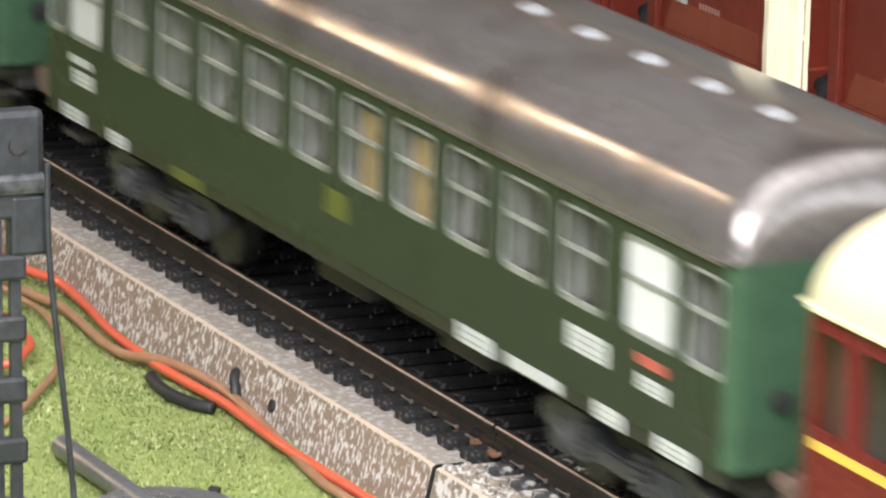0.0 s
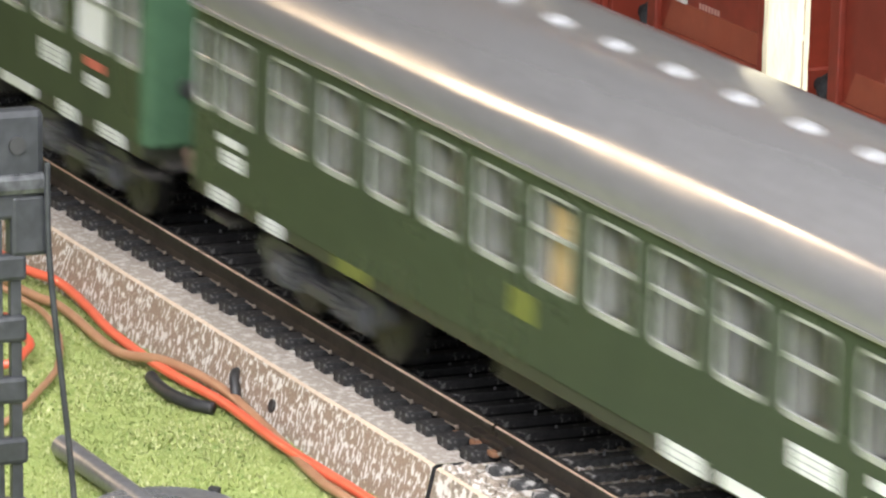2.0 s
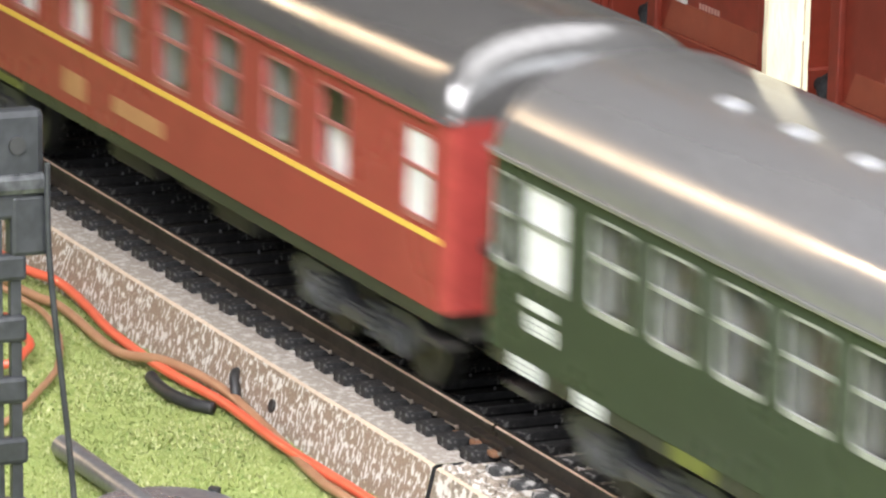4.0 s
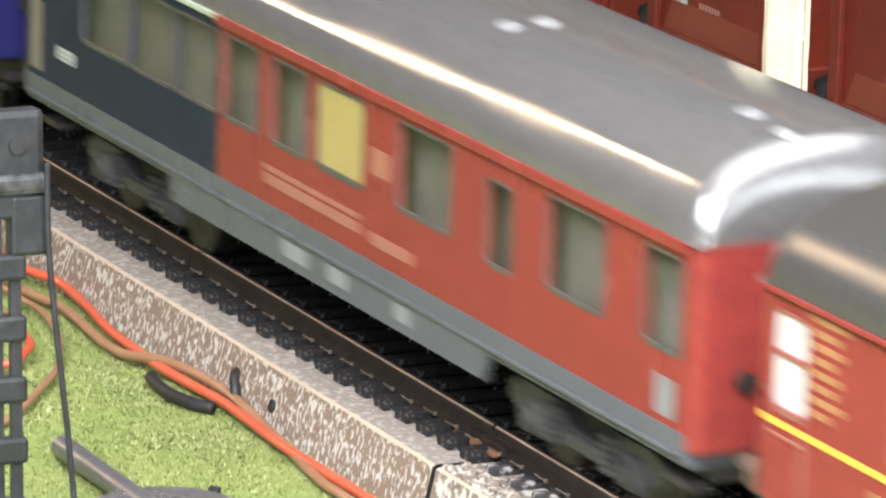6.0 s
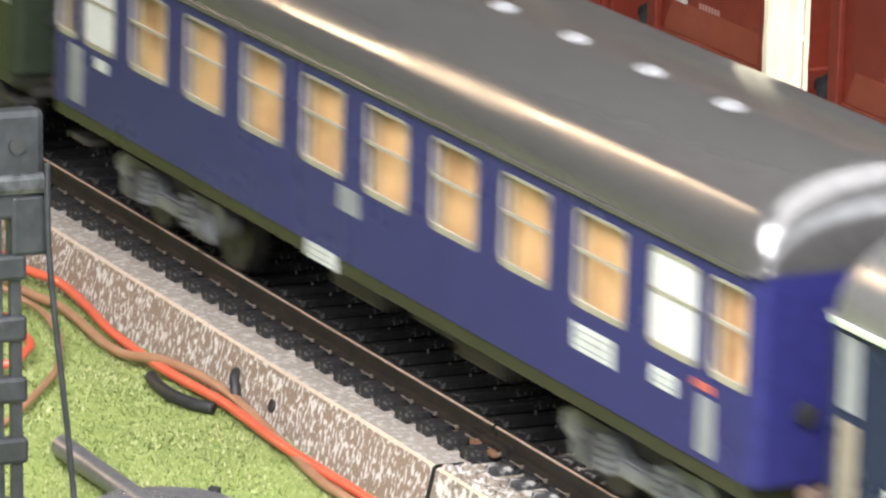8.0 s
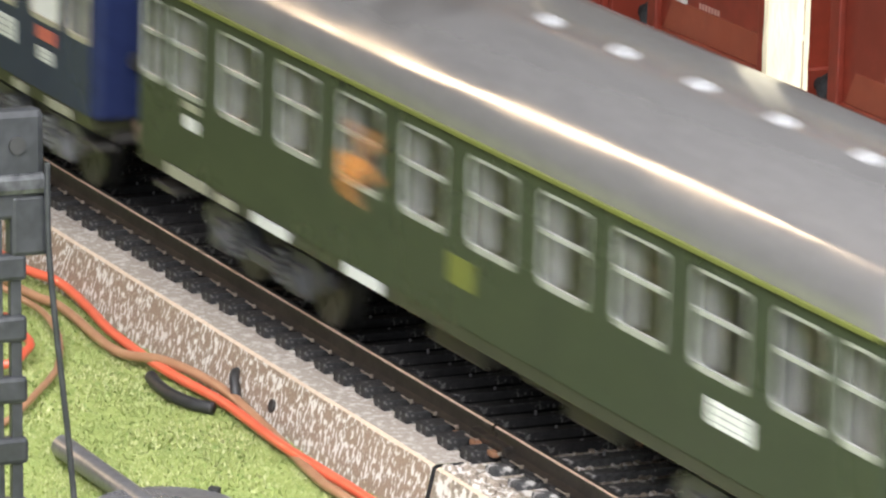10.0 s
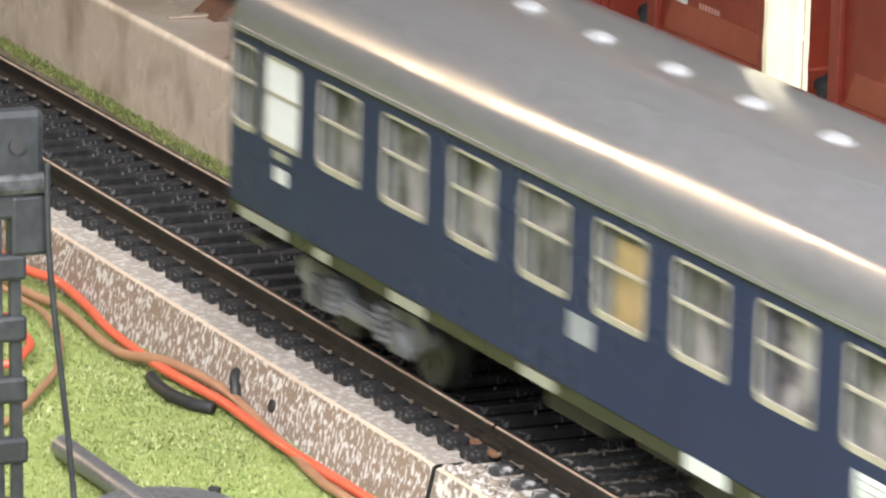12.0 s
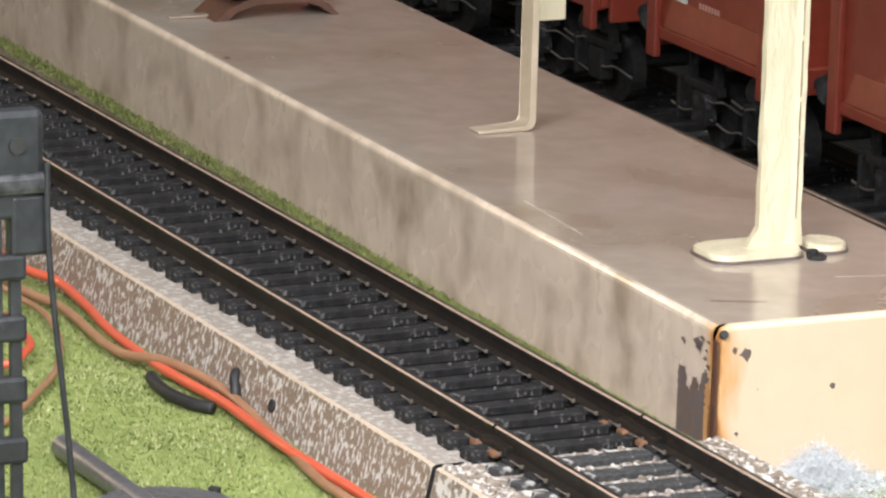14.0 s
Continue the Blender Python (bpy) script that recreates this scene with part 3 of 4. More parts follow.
    tagged(new("moss_strip", me), "green moss scatter along the platform foot", "moss", kind="stuff")


ground()
grass()
track_bed()
# near-black sheet on the deck, standing in for shade in the gaps
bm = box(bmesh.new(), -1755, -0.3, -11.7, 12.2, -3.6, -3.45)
tagged(part("sleeper_gap_shade", bm, "ballast"), "near-black strip painting the shade between the sleepers", "ballast")
bm = box(bmesh.new(), -700, -0.3, 12.45, 17.3, -10.4, -5.1)
tagged(part("moss_bed", bm, "moss"), "mossy green and brown strip beside the rail", "moss")
near_track = track(0, -1720, 1960, "black model track with blackened steel rails", True)
platform()
moss_strip()


# ---- beyond the platform: second track with open wagons ----
def wagon(x, label):
    """A short open goods wagon: ribbed sides, corner posts, floor, axles and couplers."""
    w = empty("goods_wagon", at(x, 87.5, 0), label, "goods wagon", "wagons on the far track")
    half, wd, z0, z1 = 16.6, 15.0, 15.0, 33.0
    for s in (-1, 1):
        y = s * wd
        bm = box(bmesh.new(), -half, half, y - 0.5, y + 0.5, z0 + 1.2, z1, 0.15)
        part("side_board", bm, "wagon", w)
        part("top_rail", box(bmesh.new(), -half, half, y - 0.9, y + 0.9, z1, z1 + 1.2, 0.2), "wagon", w)
        part("sole_bar", box(bmesh.new(), -half, half, y - 0.9, y + 0.9, z0 - 0.4, z0 + 1.2, 0.2), "wagon", w)
        if s < 0:
            for a, b in ((-13.4, 13.4),):
                bm = bmesh.new()
                prism(bm, [(a, z0 + 1.3), (b, z0 + 1.3), (b, z0 + 5.5), (a + 2.5, z0 + 5.5)], y - 0.72, y - 0.5, lambda q, u, z: (u, q, z))
                part("drop_panel", bm, "wagon_light", w, "lighter red lower panel")
        for u in (-half + 1.1, half - 1.1):
            end = True
            bm = box(bmesh.new(), u - (1.25 if end else 0.7), u + (1.25 if end else 0.7), y - 1.5 if s < 0 else y + 0.4, y - 0.4 if s < 0 else y + 1.5, z0 - (3.0 if end else 0.4), z1 + 1, 0.25)
            part("corner_post" if end else "rib", bm, "wagon", w)
    for s in (-1, 1):
        part("end_board", box(bmesh.new(), s * half - 0.5, s * half + 0.5, -wd, wd, z0, z1, 0.15), "wagon", w)
        part("buffer_beam", box(bmesh.new(), s * (half + 0.9) - 0.5, s * (half + 0.9) + 0.5, -wd + 1, wd - 1, z0 - 2, z0 + 1.5, 0.2), "wagon", w)
        for y in (-9, 9):
            bm = cyl(bmesh.new(), 1.0, 4, Matrix.Translation((s * (half + 3), y, z0 - 0.5)) @ Euler((0, radians(90), 0)).to_matrix().to_4x4(), 10)
            cyl(bm, 2.4, 0.6, Matrix.Translation((s * (half + 5), y, z0 - 0.5)) @ Euler((0, radians(90), 0)).to_matrix().to_4x4(), 14)
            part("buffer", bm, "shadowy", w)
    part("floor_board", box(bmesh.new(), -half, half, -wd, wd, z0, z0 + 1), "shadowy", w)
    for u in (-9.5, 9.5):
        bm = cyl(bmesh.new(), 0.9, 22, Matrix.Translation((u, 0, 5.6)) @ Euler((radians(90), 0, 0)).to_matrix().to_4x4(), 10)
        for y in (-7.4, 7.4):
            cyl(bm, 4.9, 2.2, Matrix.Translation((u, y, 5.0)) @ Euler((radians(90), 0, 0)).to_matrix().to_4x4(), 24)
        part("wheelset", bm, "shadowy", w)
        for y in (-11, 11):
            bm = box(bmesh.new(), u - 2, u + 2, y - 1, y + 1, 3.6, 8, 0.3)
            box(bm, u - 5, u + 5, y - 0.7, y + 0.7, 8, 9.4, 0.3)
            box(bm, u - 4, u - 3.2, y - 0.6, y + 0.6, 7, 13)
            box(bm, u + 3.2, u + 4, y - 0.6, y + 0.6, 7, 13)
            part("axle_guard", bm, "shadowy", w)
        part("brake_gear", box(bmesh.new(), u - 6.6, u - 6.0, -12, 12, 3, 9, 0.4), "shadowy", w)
    for k, (u, z) in enumerate(((-5, 7.5), (0, 4.5), (4, 8.5), (13, 6.0), (-13, 5.0))):
        part("brake_pipe", tube(bmesh.new(), [(u - 5, -11.5, z), (u - 1, -11.8, z - 0.3), (u + 2, -11.6, z + 0.2), (u + 6, -11, z - 0.6)], 0.16, 6), "bogie", w)
    part("brake_cylinder", cyl(bmesh.new(), 2.2, 7, Matrix.Translation((0, -6, 9)) @ Euler((0, radians(90), 0)).to_matrix().to_4x4(), 14), "bogie", w)
    y = -wd - 0.56
    for k, (u0, u1, z) in enumerate(((-3.6, 2.4, 20.6), (-2.6, 2.2, 18.2))):
        n = 7
        for i in range(n):
            a = u0 + (u1 - u0) * i / n
            part("lettering_bar", box(bmesh.new(), a, a + (u1 - u0) / n * 0.7, y - 0.03, y, z, z + 0.8), "letter_pink", w)
    return w


far_track = track(87.5, -420, 200, "dark model track behind the platform", False)
# far bed takes the same black for the shade it lies in
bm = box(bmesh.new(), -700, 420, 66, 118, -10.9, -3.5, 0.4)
tagged(part("far_track_bed", bm, "shadowy"), "track bed behind the platform, painted dark for its shade", "track bed")
first_wagon = wagon(-106.4, "red-brown open goods wagon with plank ribs and corner posts")
for x in (-56.6, -156.4, -206.4, -256.4, -6.6, 43.4):
    copy_thing(first_wagon, at(x, 87.5, 0))


y, w = -15.56, first_wagon
for i in range(7):
    r = 1.7 * math.sqrt(max(0.1, 1 - ((i - 2.2) / 5) ** 2))
    part("emblem_bar", box(bmesh.new(), -8.6 - r, -8.6 + r, y - 0.03, y, 23.2 - i * 0.9, 23.8 - i * 0.9), "white_plate", w)


# ---- things on the platform ----
def canopy_post(x, y):
    """A canopy post bent from painted angle sheet, its feet turned out on the deck."""
    p = empty("canopy_post", at(x, y, 9.12, 0, 0, 0), "cream painted sheet-metal canopy post with splayed feet", "post", "canopy posts")
    bm = bmesh.new()
    n = 26
    rows = []
    for i in range(n + 1):
        z = 0.7 + 62 * (i / n)
        g = max(0, 1 - z / 3.5) ** 2
        j = lambda k: 0.16 * noise.noise(Vector((z * 0.45, k * 3.1, x)))
        sec = [(-0.6, -2.9 - 2.2 * g), (0.5, -2.9 - 2.2 * g), (0.7, 0.9), (1.0, 1.5), (1.0, 2.3 + 0.6 * g), (0.2, 2.5 + 0.6 * g), (-0.6, 1.6)]
        rows.append([bm.verts.new((a + j(k), b + j(k + 7), z)) for k, (a, b) in enumerate(sec)])
    for a, b in zip(rows, rows[1:]):
        for k in range(7):
            bm.faces.new((a[k], a[(k + 1) % 7], b[(k + 1) % 7], b[k]))
    bm.faces.new(rows[0])
    bm.faces.new(rows[-1])
    part("shaft", bm, "post", p, smooth=False)
    rng, z = random.Random(6), 4.0
    while z < 60:
        l = rng.uniform(4.0, 11.0)
        part("fold_line", box(bmesh.new(), 0.8, 1.1 + 0.04 * rng.random(), 1.52, 1.52 + rng.uniform(0.07, 0.13), z, z + l, 0.03), "smear_brown", p, "thin dark line along the folded edge")
        z += l + rng.uniform(0.1, 0.8)
    for y0, y1, bend in ((-10.2, 1.6, -3.2), (3.2, 8.0, 2.6)):
        bm = bmesh.new()
        prism(bm, rounded(-3.6 if y0 < 0 else -2.6, 4.4 if y0 < 0 else 3.6, y0, y1, 2.3, 6), 0.0, 0.95, lambda q, u, v: (u, v, q))
        edges = [e for e in bm.edges if all(v.co.z > 0.9 for v in e.verts)]
        bmesh.ops.bevel(bm, geom=edges, offset=0.3, segments=2, affect="EDGES", profile=0.5)
        part("foot", bm, "post", p)
        bm = bmesh.new()
        prism(bm, rounded(-3.85 if y0 < 0 else -2.85, 4.65 if y0 < 0 else 3.85, y0 - 0.25, y1 + 0.2, 2.4, 6), -0.02, 0.3, lambda q, u, v: (u, v, q))
        part("foot_rim", bm, "rust", p, "rusty rim under the painted foot")
    bm = cyl(bmesh.new(), 1.1, 0.5, Matrix.Translation((5.0, 2.4, 0.25)), 12)
    cyl(bm, 0.7, 0.9, Matrix.Translation((4.2, 2.2, 0.45)), 8)
    part("rivet", bm, "black", p, "bare metal rivet in the notch of the feet")
    return p


def thin_post(x, y):
    p = empty("strip_post", at(x, y, 9.12), "narrow cream sheet-metal strip post with a bent foot", "post", "canopy posts")
    bm = bmesh.new()
    pts = [(0.0, -7.6), (0.35, -7.6), (0.5, -1.4), (0.75, -0.75), (1.4, -0.45), (60, -0.45), (60, 0.45), (1.2, 0.45), (0.3, 0.1), (0.0, -0.8)]
    prism(bm, pts, -1.6, 1.6, lambda q, z, v: (q, v, z))
    bmesh.ops.bevel(bm, geom=bm.edges[:], offset=0.12, segments=1, affect="EDGES")
    part("strip", bm, "post_aged", p)
    return p


canopy_post(-29.2, 40.7)
thin_post(-98.0, 41.5)


def sign_board():
    s = empty("hanging_board", at(-104, 49, 9.12), "cream painted board hanging under the canopy", "sign", "")
    part("board", box(bmesh.new(), -0.5, 0.5, -4, 0.2, 12.6, 24, 0.2), "post", s)
    for y in (-3, -1):
        part("hanger", cyl(bmesh.new(), 0.25, 38, Matrix.Translation((0, y, 43)), 8), "post", s)
    bm = box(bmesh.new(), -420, 4, -12, 14, 61.5, 63, 0.3)
    c = tagged(part("canopy", bm, "platform_end", place=at(0, 42, 9.12)), "cream tinplate platform canopy carried by posts", "canopy")


sign_board()


def bench():
    b = empty("platform_bench", at(-177, 38, 9.1), "dark brown curved platform bench on a pale base", "bench")
    bm = bmesh.new()
    prism(bm, [(-8.5, 0.0), (-6.5, 1.6), (-3.5, 2.8), (0, 3.1), (6, 3.0), (8.5, 1.8), (10.5, 0.0), (9.3, 0.0), (7.5, 1.3), (5, 2.1), (-2, 2.1), (-5, 1.2), (-6.6, 0.0)], -4, 4, lambda q, u, z: (q, u, z))
    part("seat_frame", bm, "seam", b)
    part("seat", box(bmesh.new(), -4.2, 4.2, -6, 9, 3.0, 4.4, 0.4), "seam", b)
    part("backrest", box(bmesh.new(), -4.2, -3.2, -6, 9, 4.4, 11, 0.4), "seam", b)
    tagged(part("bench_base", box(bmesh.new(), -0.8, 0.8, -14, -6, 0.02, 0.4, 0.15), "platform", place=at(-177, 38, 9.1)), "small cream foot plate of a canopy post", "plate")


bench()


# ---- the near verge: wires, tubes, signal ----
def wire(name, pts, r, mat, label):
    tagged(part(name, tube(bmesh.new(), pts, r, 10), mat, smooth=True), label, "wire", "wires beside the track")


wire("red_wire", [(-150, -19, -9), (-118, -20.4, -8.6), (-107, -18.9, -8.4), (-95, -19.6, -8.7), (-82, -21.2, -8.8), (-64, -21.4, -9), (-49, -20.5, -9), (-30, -21.3, -9), (-15, -21, -9), (-8, -20.9, -9), (30, -21, -9)], 0.62, "wire_red", "orange-red insulated wire lying along the track bed")
wire("brown_wire", [(-150, -24, -9.2), (-109, -23.6, -9.2), (-96.6, -22.3, -9), (-76, -23.4, -9.2), (-66, -20.9, -8.2), (-54.5, -18.9, -8.6), (-38, -19.8, -9.2), (-18, -22.4, -9.3), (-8.4, -22.6, -9.3), (30, -23, -9.3)], 0.6, "wire_brown", "brown insulated wire twisted along the red one")
wire("looped_wire", [(-150, -27, -9.3), (-106, -25.6, -9), (-95, -25.6, -8.8), (-86, -27.2, -8.8), (-80, -29, -8.9), (-73, -31.8, -9), (-68, -34.3, -9), (-62, -38.5, -9.2), (-52, -46, -9.4), (-40, -58, -9.6)], 0.42, "wire_brown", "reddish brown wire bent in a loop on the grass")
wire("short_red_wire", [(-96, -30, -9.3), (-87, -31.7, -8.6), (-79.5, -33.0, -8.3), (-76, -35, -8.4), (-73, -38, -8.8), (-76, -42, -9.4)], 0.55, "wire_red", "short red wire curling out of the grass")
tagged(part("rubber_hose", tube(bmesh.new(), [(-62.4, -24.3, -8.9), (-59, -24.8, -9), (-55.0, -24.8, -9.1), (-50.7, -23.8, -9.2), (-48.4, -22.2, -9.3)], 0.78, 12), "rubber", smooth=True), "short black rubber hose lying in the grass", "hose")
tagged(part("cable_end", tube(bmesh.new(), [(-53.0, -16.6, -7.0), (-52.6, -17.6, -6.4), (-51.6, -18.3, -6.8), (-50.4, -18.6, -8.0), (-50.0, -18.7, -9.2)], 0.6, 10), "rubber", smooth=True), "black cable end coming out of the track bed", "cable")
bm = cyl(bmesh.new(), 0.75, 0.35, Matrix.Translation((-41.6, -17.75, -7.6)) @ Euler((radians(76), 0, 0)).to_matrix().to_4x4(), 14)
tagged(part("cable_hole", bm, "black"), "round dark cable hole in the track bed side", "hole")


def feed_rod():
    r = empty("metal_rod", at(-27, -45.3, -8.6, 0, 0, 0), "grey metal rod lying on the grass", "rod")
    bm = cyl(bmesh.new(), 1.35, 30, Euler((0, radians(90), 0)).to_matrix().to_4x4() @ Matrix.Translation((0, 0, 5)), 18)
    bmesh.ops.bevel(bm, geom=bm.edges[:], offset=0.12, segments=1, affect="EDGES")
    part("rod", bm, "grey_metal", r, smooth=False)
    d = empty("round_base", at(-8.0, -44.5, -10.4), "round grey plastic signal base on the grass", "base")
    bm = cyl(bmesh.new(), 9.0, 2.6, Matrix.Translation((0, 0, 1.3)), 40)
    bmesh.ops.bevel(bm, geom=[e for e in bm.edges if all(v.co.z > 2 for v in e.verts)], offset=0.8, segments=3, affect="EDGES")
    part("disc", bm, "grey_metal", d)
    part("knob", cyl(bmesh.new(), 0.7, 2.2, Matrix.Translation((-4.5, 7.5, 1.8)), 12), "black", d)


feed_rod()


def signal_mast():
    """A lattice semaphore mast: two channel legs, battens, a head with a lamp and a pull rod."""
    s = empty("signal_mast", at(-9.6, -60, -10.4, 0, -3.4, 0), "dark grey lattice signal mast with a thin pull rod", "signal mast")
    part("foot_plate", box(bmesh.new(), -6, 6, -5, 5, 0, 1.2, 0.3), "mast", s)
    for k, y in enumerate((-3.0, -0.9)):
        part("leg", box(bmesh.new(), -0.5, 0.5, y - 0.62, y + 0.62, 1.0, 41, 0.12), "mast", s)
    for i in range(6):
        z = 2.0 + i * 6.6
        part("batten", box(bmesh.new(), -1.0, 1.0, -4.2, 0.25, z, z + 2.9, 0.5), "mast", s)
    part("head", box(bmesh.new(), -1.4, 1.2, -4.2, 2.35, 38.5, 46.8, 0.9), "mast", s)
    part("collar", box(bmesh.new(), -1.9, 1.7, -4.8, 2.7, 37.6, 40.0, 0.7), "mast_worn", s, "worn shiny collar")
    part("lamp_box", box(bmesh.new(), -1.2, 1.1, -1.6, 2.9, 31.0, 37.6, 0.5), "mast", s)
    bm = cyl(bmesh.new(), 0.95, 0.5, Matrix.Translation((1.3, -0.9, 43.0)) @ Euler((0, radians(90), 0)).to_matrix().to_4x4(), 12)
    part("bolt_hole", bm, "black", s)
    part("pull_rod", tube(bmesh.new(), [(1.6, 2.3, 41), (1.6, 2.5, 30), (1.9, 4.2, 12), (2.0, 5.2, 0.5)], 0.36, 8), "mast", s)


signal_mast()


def wool_tuft():
    rng = np.random.default_rng(11)
    bm = bmesh.new()
    for k in range(5200):
        c = Vector((rng.normal(1.8, 3.2), rng.normal(30.0, 4.2), -9.9))
        h = max(0.4, 4.8 * math.exp(-(((c.x - 1.6) / 4.0) ** 2 + ((c.y - 30.0) / 4.6) ** 2)))
        c.z += rng.uniform(0, h)
        d = Vector(rng.normal(0, 1, 3)).normalized() * rng.uniform(0.5, 1.6)
        e = Vector(rng.normal(0, 1, 3)).normalized() * 0.028
        m = c + d * 0.5 + Vector(rng.normal(0, 0.4, 3))
        f = c + d + Vector(rng.normal(0, 0.4, 3))
        for p in (c, m, f):
            p.x = max(p.x, 0.3)
            p.z = max(p.z, -10.2)
        a = [bm.verts.new(p + q) for p in (c, m, f) for q in (e, -e)]
        bm.faces.new((a[0], a[1], a[3], a[2]))
        bm.faces.new((a[2], a[3], a[5], a[4]))
    tagged(part("wool_tuft", bm, "fluff"), "pale grey wad of fluff on the grass", "fluff", kind="stuff")
    bm = bmesh.new()
    for k in range(70):
        c = Vector((rng.uniform(3, 16), rng.uniform(22, 44), -10.2))
        bmesh.ops.create_icosphere(bm, subdivisions=1, radius=rng.uniform(0.3, 0.9), matrix=Matrix.Translation(c) @ Matrix.Diagonal((1, 1, 0.6, 1)))
    tagged(part("soil_crumbs", bm, "soil"), "reddish brown soil crumbs at the platform end", "soil", kind="stuff")
    bm = bmesh.new()
    for k in range(650):
        c = Vector((rng.uniform(1, 30), rng.choice([rng.uniform(-16, -13), rng.uniform(-7, 7), rng.uniform(10, 17.5)]), -3.5))
        bmesh.ops.create_icosphere(bm, subdivisions=1, radius=rng.uniform(0.15, 0.6), matrix=Matrix.Translation(c) @ Matrix.Diagonal((1.2, 1, 0.8, 1)))
    tagged(part("loose_gravel", bm, "base_rough"), "pale loose gravel between the sleepers", "gravel", kind="stuff")


wool_tuft()


# ---- the train ----
LENGTH, HALF_W, FLOOR, EAVE = 185.5, 16.0, 13.0, 34.4


def side_wall(bm, u0, u1, z0, z1, holes, y, inner):
    """A wall with rectangular openings through it, from y to inner."""
    us = sorted({u0, u1, *(h[0] for h in holes), *(h[1] for h in holes)})
    zs = sorted({z0, z1, *(h[2] for h in holes), *(h[3] for h in holes)})
    def solid(i, k):
        cu, cz = (us[i] + us[i + 1]) / 2, (zs[k] + zs[k + 1]) / 2
        return not any(h[0] < cu < h[1] and h[2] < cz < h[3] for h in holes)
    vert = {}
    def v(i, k, q):
        if (i, k, q) not in vert:
            vert[i, k, q] = bm.verts.new((us[i], q, zs[k]))
        return vert[i, k, q]
    for i in range(len(us) - 1):
        for k in range(len(zs) - 1):
            if not solid(i, k):
                continue
            for q in (y, inner):
                bm.faces.new((v(i, k, q), v(i + 1, k, q), v(i + 1, k + 1, q), v(i, k + 1, q)))
            for di, dk, a, b in ((-1, 0, (i, k), (i, k + 1)), (1, 0, (i + 1, k), (i + 1, k + 1)), (0, -1, (i, k), (i + 1, k)), (0, 1, (i, k + 1), (i + 1, k + 1))):
                ii, kk = i + di, k + dk
                if not (0 <= ii < len(us) - 1 and 0 <= kk < len(zs) - 1) or not solid(ii, kk):
                    bm.faces.new((v(*a, y), v(*b, y), v(*b, inner), v(*a, inner)))


def roof_mesh(length, half_w, eave, rise, dome, over=0.35):
    """A barrel roof whose two ends round down to the end walls."""
    bm = bmesh.new()
    st = [dome * (1 - math.cos(radians(a))) for a in range(0, 91, 10)]
    us = [-length / 2 + s for s in st] + [length / 2 - s for s in reversed(st)]
    ds = st + list(reversed(st))
    rows = []
    n = 26
    for u, d in zip(us, ds):
        f = math.sqrt(max(0.0, 1 - (1 - d / dome) ** 2))
        row = [bm.verts.new((u, half_w + over, eave - 0.5))]
        for i in range(n + 1):
            a = math.pi * i / n
            c, s = math.cos(a), max(0.0, math.sin(a))
            y = (half_w + over) * (1 if c > 0 else -1) * abs(c) ** 0.86
            w = 1 - 0.10 * (1 - f)
            row.append(bm.verts.new((u, y * w, eave + rise * s ** 0.92 * (0.06 + 0.94 * f))))
        row.append(bm.verts.new((u, -half_w - over, eave - 0.5)))
        rows.append(row)
    for a, b in zip(rows, rows[1:]):
        for k in range(len(a) - 1):
            bm.faces.new((a[k], b[k], b[k + 1], a[k + 1]))
        bm.faces.new((a[0], a[-1], b[-1], b[0]))
    bm.faces.new(rows[0])
    bm.faces.new(rows[-1])
    return bm


def bogie(parent, u, mat):
    b = empty("bogie", at(u, 0, 0), "", "")
    for k in ("label", "category"):
        if k in b:
            del b[k]
    b.parent = parent
    wheels = []
    for s in (-1, 1):
        bm = bmesh.new()
        y = s * 11.2
        prism(bm, [(-18, 7.6), (-15.5, 8.8), (-6, 8.6), (-4, 6.4), (4, 6.4), (6, 8.6), (15.5, 8.8), (18, 7.6), (18, 6.2), (14.5, 4.6), (8.2, 4.6), (5, 4.2), (-5, 4.2), (-8.2, 4.6), (-14.5, 4.6), (-18, 6.2)], y - 0.8, y + 0.8, lambda q, a, z: (a, q, z))
        part("side_frame", bm, mat, b)
        for a in (-11.5, 11.5):
            bm = box(bmesh.new(), a - 2.0, a + 2.0, y + s * 0.8 - 0.7, y + s * 0.8 + 0.7, 3.6, 7.4, 0.4)
            cyl(bm, 1.3, 1.2, Matrix.Translation((a, y + s * 1.7, 5.4)) @ Euler((radians(90), 0, 0)).to_matrix().to_4x4(), 12)
            part("axle_box", bm, mat, b)
        for a in (-6.6, 6.6):
            bm = bmesh.new()
            for k in range(5):
                cyl(bm, 1.05, 0.55, Matrix.Translation((a, y + s * 1.1, 4.6 + 0.85 * k)), 12)
            part("spring", bm, mat, b)
        bm = box(bmesh.new(), -4.5, 4.5, y + s * 0.9 - 0.5, y + s * 0.9 + 0.5, 4.6, 6.2, 0.3)
        part("bolster_spring", bm, mat, b)
    part("bolster", box(bmesh.new(), -4, 4, -10.5, 10.5, 6.5, 10.5, 0.4), "underframe", b)
    for a in (-11.5, 11.5):
        bm = cyl(bmesh.new(), 0.9, 20, Euler((radians(90), 0, 0)).to_matrix().to_4x4(), 10)
        for y in (-7.6, 7.6):
            m = Matrix.Translation((0, y, 0)) @ Euler((radians(90), 0, 0)).to_matrix().to_4x4()
            cyl(bm, 5.5, 2.0, m, 28)
            cyl(bm, 6.0, 0.6, Matrix.Translation((0, -0.9 if y > 0 else 0.9, 0)) @ m, 28)
            for h in range(6):
                t = radians(60 * h)
                cyl(bm, 0.8, 2.2, Matrix.Translation((3.2 * math.cos(t), 0, 3.2 * math.sin(t))) @ m, 8)
